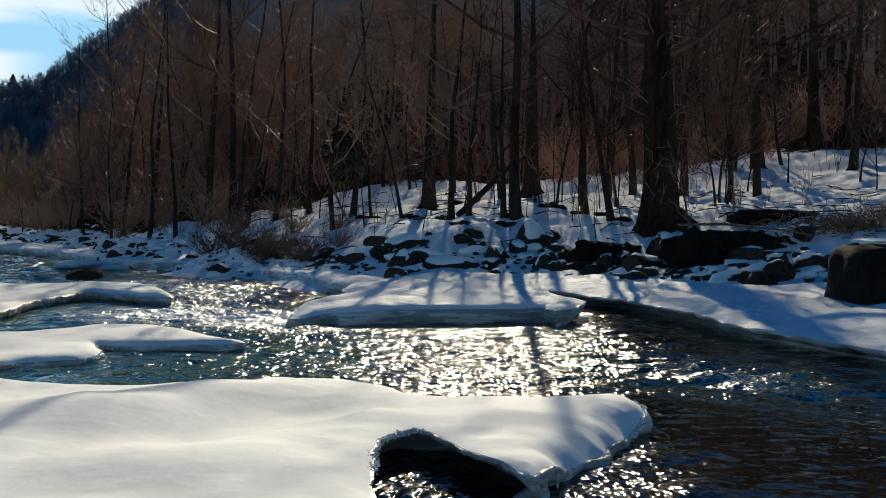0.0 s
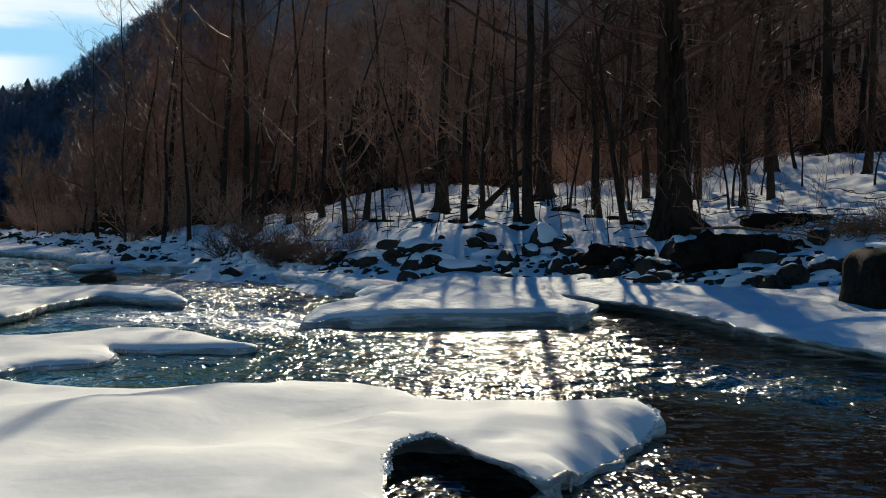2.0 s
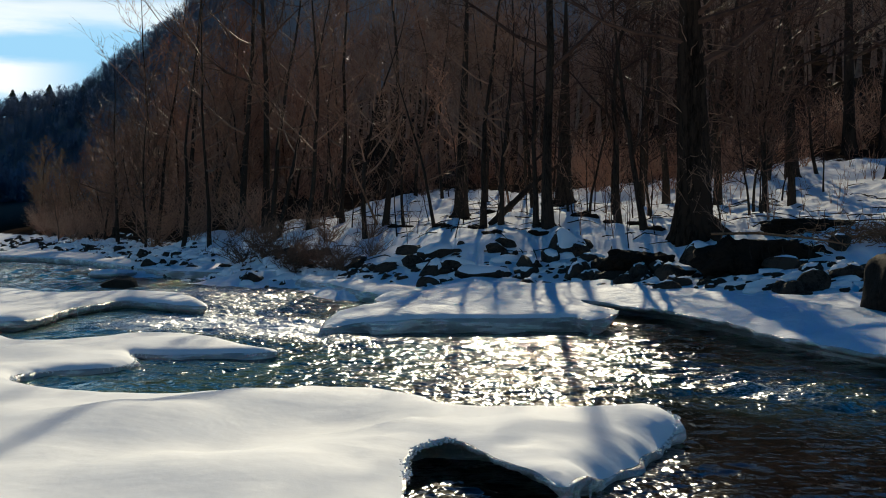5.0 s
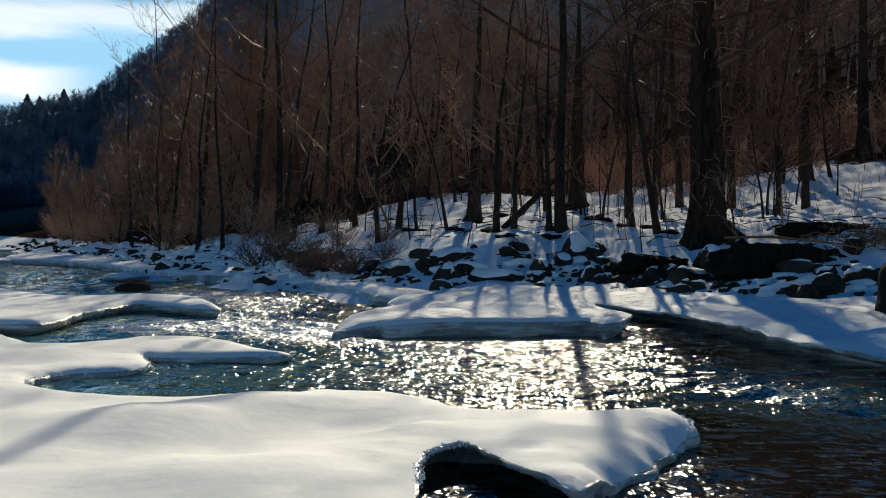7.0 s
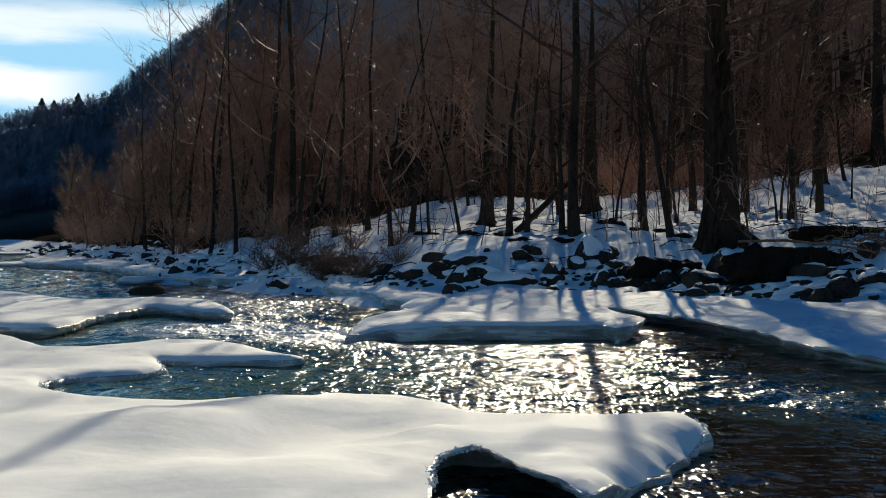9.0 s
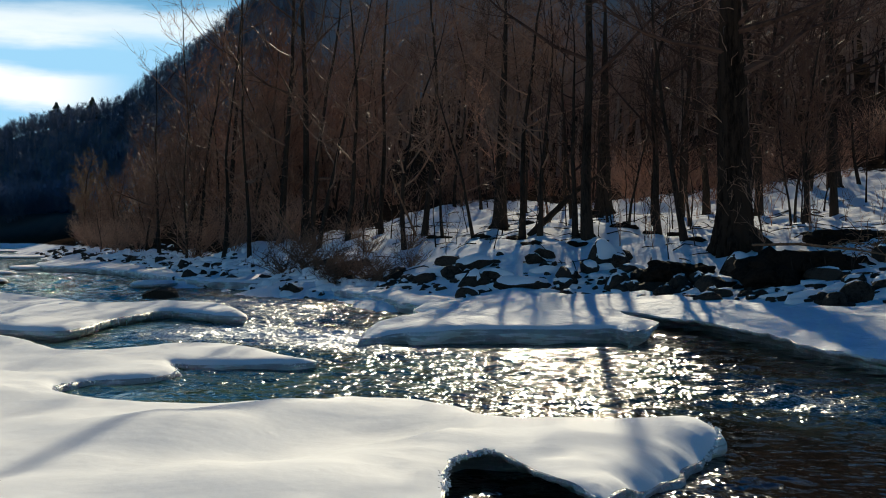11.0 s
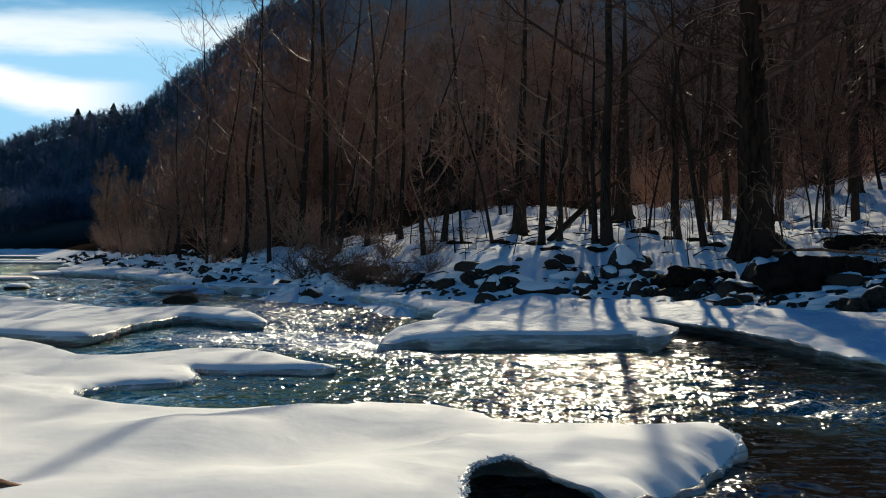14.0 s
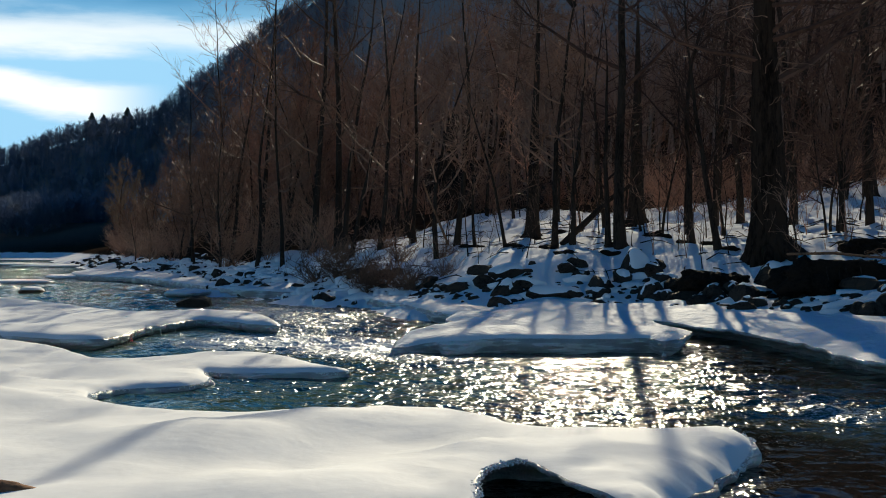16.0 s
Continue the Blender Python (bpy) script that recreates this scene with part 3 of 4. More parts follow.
def bare_tree(seed, height, radius, limbs, subs, twigs, first=0.25, reach=0.33, lift=0.12, lean=(0, 0), wander=0.05, flare=1.5, twig_r=0.008, rise=0.6, sides=9, limb_sides=4):
    """Meshes of a leafless tree: trunk and crown."""
    rng = np.random.default_rng(seed)
    trunk, crown = Wood(), Wood()
    path = bend(rng, (0, 0, -0.3), (lean[0], lean[1], 1), height, 14, wander, 0.04)
    k = np.linspace(0, 1, 15)
    rad = radius * (1 - 0.93 * k) * (1 + (flare - 1) * np.exp(-k * 16))
    trunk.tube(path, rad, sides)
    for i in range(limbs):
        f = first + (0.97 - first) * ((i + rng.uniform(0, 1)) / limbs)
        at = np.array([np.interp(f, k, path[:, c]) for c in range(3)])
        a = rng.uniform(0, 2 * np.pi)
        up = rise + rng.normal(0, 0.25)
        length = height * reach * (1.15 - f) ** 0.7 * rng.uniform(0.6, 1.2)
        limb = bend(rng, at, (math.cos(a), math.sin(a), up), length, 5, 0.13, lift)
        r0 = min(np.interp(f, k, rad) * 0.55, 0.012 + length * 0.014)
        kl = np.linspace(0, 1, 6)
        crown.tube(limb, r0 * (1 - 0.85 * kl) + 0.003, limb_sides)
        for _ in range(subs):
            g = rng.uniform(0.2, 1.0)
            q = np.array([np.interp(g, kl, limb[:, c]) for c in range(3)])
            along = limb[-1] - limb[0]
            d = along / max(np.linalg.norm(along), 1e-6) + rng.normal(0, 0.55, 3)
            sl = length * rng.uniform(0.22, 0.5)
            sub = bend(rng, q, d / np.linalg.norm(d), sl, 2, 0.18, lift)
            crown.tube(sub, np.linspace(max(r0 * 0.35, twig_r * 1.3), twig_r * 0.8, 3), 3)
            for _ in range(twigs):
                h = rng.uniform(0.15, 1.0)
                q2 = np.array([np.interp(h, [0, 0.5, 1], sub[:, c]) for c in range(3)])
                d2 = (sub[-1] - sub[0]) / max(sl, 1e-6) + rng.normal(0, 0.6, 3)
                tw = bend(rng, q2, d2 / np.linalg.norm(d2), sl * rng.uniform(0.35, 0.8), 1, 0.2, lift)
                crown.tube(tw, [twig_r, twig_r * 0.4], 3)
    return trunk, crown


def tree_thing(name, wood, bark, twig, m, label, category="tree", group=""):
    ob = thing(name, m, label, category, group)
    part("trunk", wood[0].mesh("trunk", bark), ob)
    part("crown", wood[1].mesh("crown", twig, False), ob)
    return ob


def stand(x, y, turn=0, scale=1.0, tilt=(0, 0), sink=0.0):
    z = float(ground_z(np.array([x]), np.array([y]))[0]) - sink
    return pose(x, y, z, tilt[0], tilt[1], turn) @ Matrix.Diagonal((scale, scale, scale, 1))


rng = np.random.default_rng(5)

# the old tree on the bank: a broad burred trunk with root flare, ridged bark and shoots
def burred_trunk(seed, height, radius):
    """A thick old trunk: fluted foot, burrs and ridges; wider below, drawn in above the burrs."""
    r2 = np.random.default_rng(seed)
    zs = np.concatenate([np.linspace(-0.4, 7, 90), np.linspace(7.3, height, 26)])
    a = np.linspace(0, 2 * np.pi, 44, endpoint=False)
    core = np.interp(zs, [-0.4, 0.3, 1.0, 2.4, 4.2, 5.6, 8, height], [1.3, 1.16, 1.04, 0.98, 0.92, 0.76, 0.58, 0.08]) * radius
    cx, cy = 0.16 * np.sin(zs * 0.42 + 1) - 0.13 + 0.02 * zs, 0.12 * np.sin(zs * 0.5)
    A, Z = np.meshgrid(a, zs)
    R = np.repeat(core[:, None], 44, 1)
    R *= 1 + 0.16 * np.exp(-np.clip(Z, 0, 9) / 0.9) * np.sin(5 * A + 0.8) + 0.055 * np.sin(7 * A + 1.4 * Z) + 0.035 * np.sin(13 * A - 0.8 * Z + 2)
    for _ in range(26):
        a0, z0, w = r2.uniform(0, 6.28), r2.uniform(0.4, 6.5), r2.uniform(0.12, 0.34)
        da = np.angle(np.exp(1j * (A - a0)))
        R += r2.uniform(-0.09, 0.2) * radius * np.exp(-(da * radius / w) ** 2 - ((Z - z0) / (w * 1.3)) ** 2)
    R += 0.02 * radius * r2.normal(0, 1, R.shape)
    v = np.stack([cx[:, None] + R * np.cos(A), cy[:, None] + R * np.sin(A), Z], -1).reshape(-1, 3)
    i = np.arange(len(zs) * 44).reshape(len(zs), 44)
    p, q = i[:-1], i[1:]
    p1, q1 = np.roll(p, -1, 1), np.roll(q, -1, 1)
    return v, np.concatenate([np.stack([p, p1, q1], -1).reshape(-1, 3), np.stack([p, q1, q], -1).reshape(-1, 3)])


old = thing("old_tree", stand(8.7, 39.3), "massive old tree with furrowed burred bark, standing at the bank's edge", "tree")
part("trunk", mesh_fast("trunk", *burred_trunk(9, 19, 0.53), OLD_BARK, True), old)
part("crown", bare_tree(101, 22, 0.40, 34, 9, 8, first=0.2, reach=0.36, rise=0.3, wander=0.02, twig_r=0.012)[1].mesh("crown", DARK_TWIG, False), old)
for i in range(70):
    b, h = rng.uniform(0, 6.3), rng.uniform(2.6, 8.5)
    p = bend(rng, (0.5 * math.cos(b), 0.5 * math.sin(b), h), (math.cos(b), math.sin(b), rng.uniform(-0.3, 0.9)), rng.uniform(0.4, 1.7), 4, 0.2, 0.02)
    shoot = Wood()
    shoot.tube(p, np.linspace(0.016, 0.005, 5), 4)
    part("shoot", shoot.mesh("shoot", BRANCH, False), old)
for i, (b, k) in enumerate(((-0.35, 1.25), (0.5, 0.9), (1.6, 0.8), (2.6, 0.7), (3.5, 0.55), (4.5, 0.75), (5.35, 1.0))):
    root = Wood()
    root.tube([(math.cos(b) * q * k, math.sin(b) * q * k, h) for q, h in ((0.3, 0.85), (0.46, 0.55), (0.66, 0.28), (0.95, 0.06), (1.3, -0.2))], [0.14, 0.2, 0.2, 0.16, 0.08], 9)
    part("root", root.mesh("root", OLD_BARK), old)

# tall bank trees, each with its own place, girth and lean
TALL = [(-8.3, 64.2, 23, 0.2, 0, 0), (-9.75, 64.7, 23, 0.17, 0.03, 0), (1.66, 54.2, 12, 0.3, 0, 0), (4.52, 44, 23, 0.18, -0.03, 0), (4.12, 44.2, 9, 0.11, -0.12, 0),
        (6.6, 57, 11, 0.4, 0, 0), (2.29, 46.5, 12, 0.12, -0.04, 0), (2.9, 45.8, 10, 0.1, 0.03, 0), (7.17, 44.6, 12, 0.13, -0.08, 0), (7.62, 41.7, 10, 0.12, -0.14, 0),
        (18.2, 59.8, 22, 0.28, -0.05, 0), (23.5, 66.9, 23, 0.33, 0, 0), (25.1, 66.2, 20, 0.2, 0.02, 0), (18.2, 70.5, 20, 0.22, 0, 0), (17, 60.2, 19, 0.14, 0.05, 0), (19.5, 60, 8, 0.09, -0.25, 0),
        (-0.84, 53.2, 9, 0.07, -0.14, 0), (0.48, 49.1, 9, 0.07, -0.12, 0), (-1.7, 53.6, 14, 0.13, 0.04, 0), (-3.8, 57.2, 15, 0.12, 0, 0), (-2.4, 50.5, 11, 0.1, -0.05, 0), (-14, 72, 20, 0.17, 0.05, 0), (12.6, 52, 21, 0.16, 0.02, 0), (15.2, 50, 20, 0.14, -0.03, 0), (11.2, 56, 22, 0.15, 0, 0), (21.5, 56, 20, 0.18, 0.03, 0), (26.5, 58, 20, 0.18, -0.02, 0), (13.8, 60, 21, 0.15, 0, 0), (9.3, 52, 20, 0.13, 0.03, 0), (11.4, 42.3, 6, 0.045, -0.1, 0), (11.75, 42.2, 6.5, 0.05, 0.03, 0), (12.6, 45.5, 5, 0.035, 0.08, 0),
        (-12.6, 64, 15, 0.11, 0.04, 0), (-15.6, 71.5, 16, 0.12, -0.03, 0), (-10.7, 61, 15, 0.10, -0.06, 0), (-6.7, 56, 14, 0.10, 0.05, 0), (-5.2, 55, 15, 0.11, 0, 0), (-21, 84, 15, 0.12, 0.02, 0), (-7.4, 60, 16, 0.13, -0.02, 0)]
for i, (x, y, h, r, lx, ly) in enumerate(TALL):
    wood = bare_tree(200 + i, h, r, *((24, 8, 7) if 8 < x < 17 and h > 12 else (13, 5, 5) if 2 < x < 8 and y < 50 else (15, 6, 5)), first=0.22, reach=0.3, rise=0.5, lean=(lx, ly), wander=0.012 if r > 0.25 else 0.03 if r > 0.15 else 0.055, twig_r=0.007 if x < -4 else 0.009)
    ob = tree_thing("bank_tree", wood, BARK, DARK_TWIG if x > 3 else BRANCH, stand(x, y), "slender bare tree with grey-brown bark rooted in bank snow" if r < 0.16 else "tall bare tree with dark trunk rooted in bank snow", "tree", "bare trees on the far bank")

    if (x, y) == (2.29, 46.5):
        # long unseen limb upstream, high over the bank, added to shadow the near ice
        foot = np.concatenate(wood[0].v)[11 * 9:12 * 9].mean(0)
        away = np.array([(1.03, 48, 14.34), (0.54, 48, 14.53), (0.02, 48, 14.8), (-0.25, 48, 15.2), (-0.25, 48, 15.68), (-0.45, 48, 16.3)]) - np.array(ob.matrix_world.translation)
        limb = Wood()
        limb.tube(np.vstack([foot, away]), np.linspace(0.11, 0.07, 7), 7)
        part("limb", limb.mesh("limb", BARK), ob)
    for k in range(4 if r > 0.14 else 0):
        b = k * 1.57 + i
        root = Wood()
        root.tube([(math.cos(b) * q * r * 3.2, math.sin(b) * q * r * 3.2, w * r * 5) for q, w in ((0.1, 0.35), (0.22, 0.16), (0.4, 0.05), (0.7, -0.12))], [r * 0.45, r * 0.42, r * 0.3, r * 0.1], 6)
        part("root", root.mesh("root", BARK), ob)

# added trees behind the bank trees: high crowns sized to shade the far shelf
high = [bare_tree(480 + i, 13, 0.09, 30, 8, 6, first=0.58, reach=0.3, rise=0.2, lift=0.03, wander=0.05, twig_r=0.008, sides=6) for i in range(2)]
high = [(w[0].mesh("trunk", BARK), w[1].mesh("crown", BRANCH, False)) for w in high]
for i, (x, y) in enumerate(((1.0, 64), (3.2, 62), (5.4, 65), (4.4, 69))):
    k = (0.404 * (y - 24.5) - float(ground_z(np.array([x]), np.array([y]))[0])) / 13
    ob = thing("bank_tree", stand(x, y, i * 53, k), "bare tree with a high crown of fine brown twigs", "tree", "bare trees on the far bank")
    part("trunk", high[i % 2][0], ob)
    part("crown", high[i % 2][1], ob)

# thin tall tree standing clear above the thicket
wood = bare_tree(304, 18.5, 0.12, 17, 5, 3, first=0.42, reach=0.3, rise=0.9, lift=0.12, lean=(-0.05, 0), wander=0.04, twig_r=0.009)
tree_thing("bank_tree", wood, BARK, TWIG, stand(-18.3, 83.5), "thin tall bare tree with a wispy open crown", "tree", "bare trees on the far bank")

# thicket of alders along the upstream bank, and young trees among the bank trees
alders = [bare_tree(400 + i, 9.5, 0.07, 26, 7, 5, first=0.1, reach=0.3, rise=1.3, lift=0.10, wander=0.09, twig_r=0.0085, sides=6) for i in range(5)]
alder_parts = [(w[0].mesh("trunk", BARK), w[1].mesh("crown", RED_TWIG, False)) for w in alders]
young = [bare_tree(450 + i, 9, 0.06, 18, 6, 5, first=0.2, reach=0.26, rise=0.9, wander=0.07, twig_r=0.009, sides=6) for i in range(5)]
young_parts = [(w[0].mesh("trunk", BARK), w[1].mesh("crown", TWIG, False)) for w in young]

# the same young crowns in the darker tone, for the right side
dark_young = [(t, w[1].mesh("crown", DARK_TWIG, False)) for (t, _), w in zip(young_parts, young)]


def planted(name, meshes, m, label, category, group):
    ob = thing(name, m, label, category, group)
    part("trunk", meshes[0], ob)
    part("crown", meshes[1], ob)
    return ob


for i in range(95):
    y = 69 + 116 * rng.uniform(0, 1) ** 1.4
    toe_x = np.interp(y, [49.7, 56.7, 76.9, 95.0, 140.5, 230], [-7.0, -11.4, -20.1, -28.0, -47.2, -85])
    x = toe_x + rng.uniform(1.2, 3.5 + 0.12 * y)
    x = max(x, -0.312 * y)
    if y < 90 and i % 4 == 0:
        x += 5.0  # gaps in the front row let the sun through
    planted("alder", alder_parts[i % 5], stand(x, y, rng.uniform(0, 360), rng.uniform(0.72, 1.1) * float(np.interp(x / y, [-0.34, -0.30, -0.27, -0.215, -0.15], [0.6, 0.77, 1.0, 1.3, 1.4]))), "bushy leafless alder with reddish-brown twigs", "tree", "alder thicket on the upstream bank")
# young trees added across the sun's path to shade the far shelf and stones
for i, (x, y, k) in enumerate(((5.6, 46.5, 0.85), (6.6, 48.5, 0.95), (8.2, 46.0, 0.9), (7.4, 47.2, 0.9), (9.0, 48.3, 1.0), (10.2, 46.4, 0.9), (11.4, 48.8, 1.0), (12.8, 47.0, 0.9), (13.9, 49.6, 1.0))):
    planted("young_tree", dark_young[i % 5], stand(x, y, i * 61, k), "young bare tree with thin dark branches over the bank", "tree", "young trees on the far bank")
for i in range(60):
    x = rng.uniform(-9, 30)
    toe_y = np.interp(x, [-9, -3.8, 0.3, 5.4, 8.6, 30], [53, 45, 37.4, 36.6, 30.4, 27])
    y, turn, size = toe_y + rng.uniform(11, 45), rng.uniform(0, 360), rng.uniform(0.5, 1.3)
    if -5 < x < 15 and i % 3:
        continue  # the sunny part of the bank is open
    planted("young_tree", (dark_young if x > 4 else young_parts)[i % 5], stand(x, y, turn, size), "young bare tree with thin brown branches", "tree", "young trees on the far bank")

# wooded hillside behind: too many to count
def wood_arrays(seed, h, r, limbs, subs):
    t, c = bare_tree(seed, h, r, limbs, subs, 1, first=0.2, reach=0.3, rise=0.6, twig_r=0.02, sides=4, wander=0.04, limb_sides=3)
    v = np.concatenate([np.concatenate(t.v), np.concatenate(c.v)])
    f = np.concatenate([np.concatenate(t.t), np.concatenate(c.t) + t.count])[:, ::-1]
    return v, f


def woodland(name, kinds, places, mat, label):
    V, Fs, base = [], [], 0
    for i, (x, y, s, a) in enumerate(places):
        v, f = kinds[i % len(kinds)]
        z = float(ground_z(np.array([x]), np.array([y]))[0])
        c, q = math.cos(a) * s, math.sin(a) * s
        V.append(np.column_stack([v[:, 0] * c - v[:, 1] * q + x, v[:, 0] * q + v[:, 1] * c + y, v[:, 2] * s + z]))
        Fs.append(f + base)
        base += len(v)
    tagged(new(name, mesh_fast(name, np.concatenate(V), np.concatenate(Fs), mat)), label, "trees", kind="stuff")


kinds = [wood_arrays(500 + i, 14, 0.16, 13, 4) for i in range(4)]
spots = []
while len(spots) < 620:
    y = rng.uniform(62, 230)
    x = rng.uniform(-0.36, 0.45) * y
    s = float(behind_bank(np.array([x]), np.array([y]))[0])
    if s * (1 + 0.8 * float(step(14, -4, x))) > 44 + 8 * (x > 6):
        spots.append((x, y, rng.uniform(0.7, 1.3), rng.uniform(0, 6.3)))
for i in range(70):
    y = rng.uniform(105, 150)
    spots.append((rng.uniform(-0.15, 0.4) * y, y, rng.uniform(1.0, 1.4), rng.uniform(0, 6.3)))
woodland("hillside_wood", kinds, spots, HILL_WOOD, "dense dark leafless wood on the shaded hillside")
def broom(seed, h, w, blades):
    """A far-off leafless crown: many thin upward blades on a short stem."""
    r2 = np.random.default_rng(seed)
    V, Fs = [], []
    for k in range(blades):
        a, f = r2.uniform(0, 6.3), r2.uniform(0.12, 0.85)
        base = np.array([0, 0, h * f])
        out = w * r2.uniform(0.2, 0.6) * math.sin(3.0 * f + 0.15)
        tip = base + [math.cos(a) * out, math.sin(a) * out, h * r2.uniform(0.02, 0.2)]
        side = np.array([-math.sin(a), math.cos(a), 0]) * r2.uniform(0.06, 0.17)
        V += [base - side, base + side, tip]
        Fs.append((3 * k, 3 * k + 1, 3 * k + 2))
    return np.array(V), np.array(Fs)


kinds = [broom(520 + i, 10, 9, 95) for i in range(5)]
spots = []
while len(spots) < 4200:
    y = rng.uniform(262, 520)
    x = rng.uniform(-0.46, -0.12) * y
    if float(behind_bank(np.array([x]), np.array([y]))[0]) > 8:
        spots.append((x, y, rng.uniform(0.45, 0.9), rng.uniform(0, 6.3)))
woodland("far_wood", kinds, spots, FAR_WOOD, "wood covering the far hill, with blue haze in its colour")

# ---- stones of the bank, with snow lying on them ----
def stone_mesh(seed, flat, fine=2):
    bm = bmesh.new()
    bmesh.ops.create_icosphere(bm, subdivisions=fine, radius=0.5)
    off = Vector((seed * 7.3, seed * 3.1, seed))
    for v in bm.verts:
        n1 = noise.noise(v.co * 1.6 + off)
        cell = noise.cell(v.co * 2.2 + off)
        v.co *= 1.12 + 0.22 * n1 + 0.05 * cell
    cuts = random.Random(seed)
    for _ in range(11):
        n = Vector((cuts.gauss(0, 1), cuts.gauss(0, 1), cuts.gauss(0.1, 0.8))).normalized()
        d = cuts.uniform(0.26, 0.44)
        for v in bm.verts:
            over = v.co.dot(n) - d
            if over > 0:
                v.co -= n * over
    for v in bm.verts:
        v.co.z *= flat
    bm.normal_update()
    stone = bpy.data.meshes.new("stone")
    bm.to_mesh(stone)
    stone.materials.append(STONE)
    # snow: upper faces lifted and rounded
    top = max(v.co.z for v in bm.verts)
    drop = [f for f in bm.faces if f.normal.z < 0.42 or f.calc_center_median().z < 0.1 * top]
    bmesh.ops.delete(bm, geom=drop, context="FACES")
    if bm.verts:
        out = {v: any(e.is_boundary for e in v.link_edges) for v in bm.verts}
        for v in bm.verts:
            v.co.z += 0.004 if out[v] else 0.085
            v.co.x *= 1.03
            v.co.y *= 1.03
        bmesh.ops.smooth_vert(bm, verts=[v for v in bm.verts if not out[v]], factor=0.5, use_axis_x=True, use_axis_y=True, use_axis_z=True)
        for _ in range(2):
            rim = [v for v in bm.verts if out[v]]
            bmesh.ops.smooth_vert(bm, verts=rim, factor=0.4, use_axis_x=True, use_axis_y=True, use_axis_z=False)
    cap = bpy.data.meshes.new("snow_cap")
    bm.to_mesh(cap)
    bm.free()
    cap.materials.append(SNOW)
    cap.polygons.foreach_set("use_smooth", [True] * len(cap.polygons))
    return stone, cap


stones = [stone_mesh(i + 1, (0.6, 0.75, 0.5, 0.9, 0.65, 0.55, 0.8)[i]) for i in range(7)] + [stone_mesh(i + 20, (0.6, 0.75, 0.5, 0.9)[i], 3) for i in range(4)]


def stone_thing(k, x, y, size, turn, snowy, label="dark river stone capped with snow", z=None, tilt=0.0, wide=1.0):
    gz = float(ground_z(np.array([x]), np.array([y]))[0]) if z is None else z
    m = pose(x, y, gz + 0.04 * size, tilt, 0, turn) @ Matrix.Diagonal((size * wide, size, size, 1))
    ob = thing("bank_stone", m, label, "stone", "stones along the far bank")
    part("stone", stones[k][0], ob)
    if snowy:
        part("snow_cap", stones[k][1], ob)
    return ob


for i in range(235):
    x = rng.uniform(-26, 18) if i % 3 else rng.uniform(-6, 12)
    toe_y = np.interp(x, [-28, -20, -11.4, -7, -3.8, -1.5, 0.3, 5.4, 7.2, 8.6, 22], [95, 77, 56.7, 49.7, 44.9, 39.4, 37.4, 36.6, 33, 30.4, 28])
    y = toe_y + rng.normal(0.2 if x < -5 else 1.2, 1.5) * (1.6 if x < -5 else 1.0)
    stone_thing(i % 7, x, y, 0.25 + 0.85 * rng.uniform(0, 1) ** 2.2, rng.uniform(0, 360), i % 4 != 1 or x < -5, tilt=rng.uniform(-15, 15), wide=rng.uniform(0.9, 1.6))
rubble_v, rubble_f, base = [], [], 0
for i in range(700):
    x = rng.uniform(-24, 17)
    toe_y = np.interp(x, [-28, -20, -11.4, -7, -3.8, -1.5, 0.3, 5.4, 7.2, 8.6, 22], [95, 77, 56.7, 49.7, 44.9, 39.4, 37.4, 36.6, 33, 30.4, 28])
    y = toe_y + rng.normal(1.0, 1.1) * (1.6 if x < -5 else 1.0)
    size, turn = rng.uniform(0.12, 0.36), rng.uniform(0, 6.3)
    me = stones[i % 7][0]
    if i < 7:
        co = np.zeros(len(me.vertices) * 3)
        me.vertices.foreach_get("co", co)
        me_tris = np.array([q.vertices[:] for q in me.polygons])
        rubble_f.append((co.reshape(-1, 3), me_tris))
    v, f = rubble_f[i % 7]
    c, q = math.cos(turn) * size, math.sin(turn) * size
    z = float(ground_z(np.array([x]), np.array([y]))[0])
    rubble_v.append((np.column_stack([(v[:, 0] * c - v[:, 1] * q) * 1.3 + x, (v[:, 0] * q + v[:, 1] * c) + y, v[:, 2] * size + z - 0.02 * size]), f + base))
    base += len(v)
tagged(new("bank_rubble", mesh_fast("bank_rubble", np.concatenate([a for a, _ in rubble_v]), np.concatenate([b for _, b in rubble_v]), STONE, True)), "small dark stones strewn along the snowy bank", "stones", kind="stuff")
for k, x, y, size, snowy, wide in ((3, 4.6, 40.0, 1.5, True, 1.1), (0, 2.1, 38.0, 1.1, True, 1.9), (1, 0.3, 40.2, 1.2, True, 1.3), (4, -0.9, 40.6, 0.9, True, 1.2), (5, 1.2, 38.6, 0.9, True, 1.6), (2, 7.4, 35.6, 1.1, True, 1.8), (6, 6.3, 37.4, 1.0, True, 1.2), (3, 8.3, 36.4, 1.2, True, 1.6)):
    stone_thing(7 + k % 4, x, y, size, k * 37 + 12, snowy, "large dark boulder on the bank with a snow cap", wide=wide)

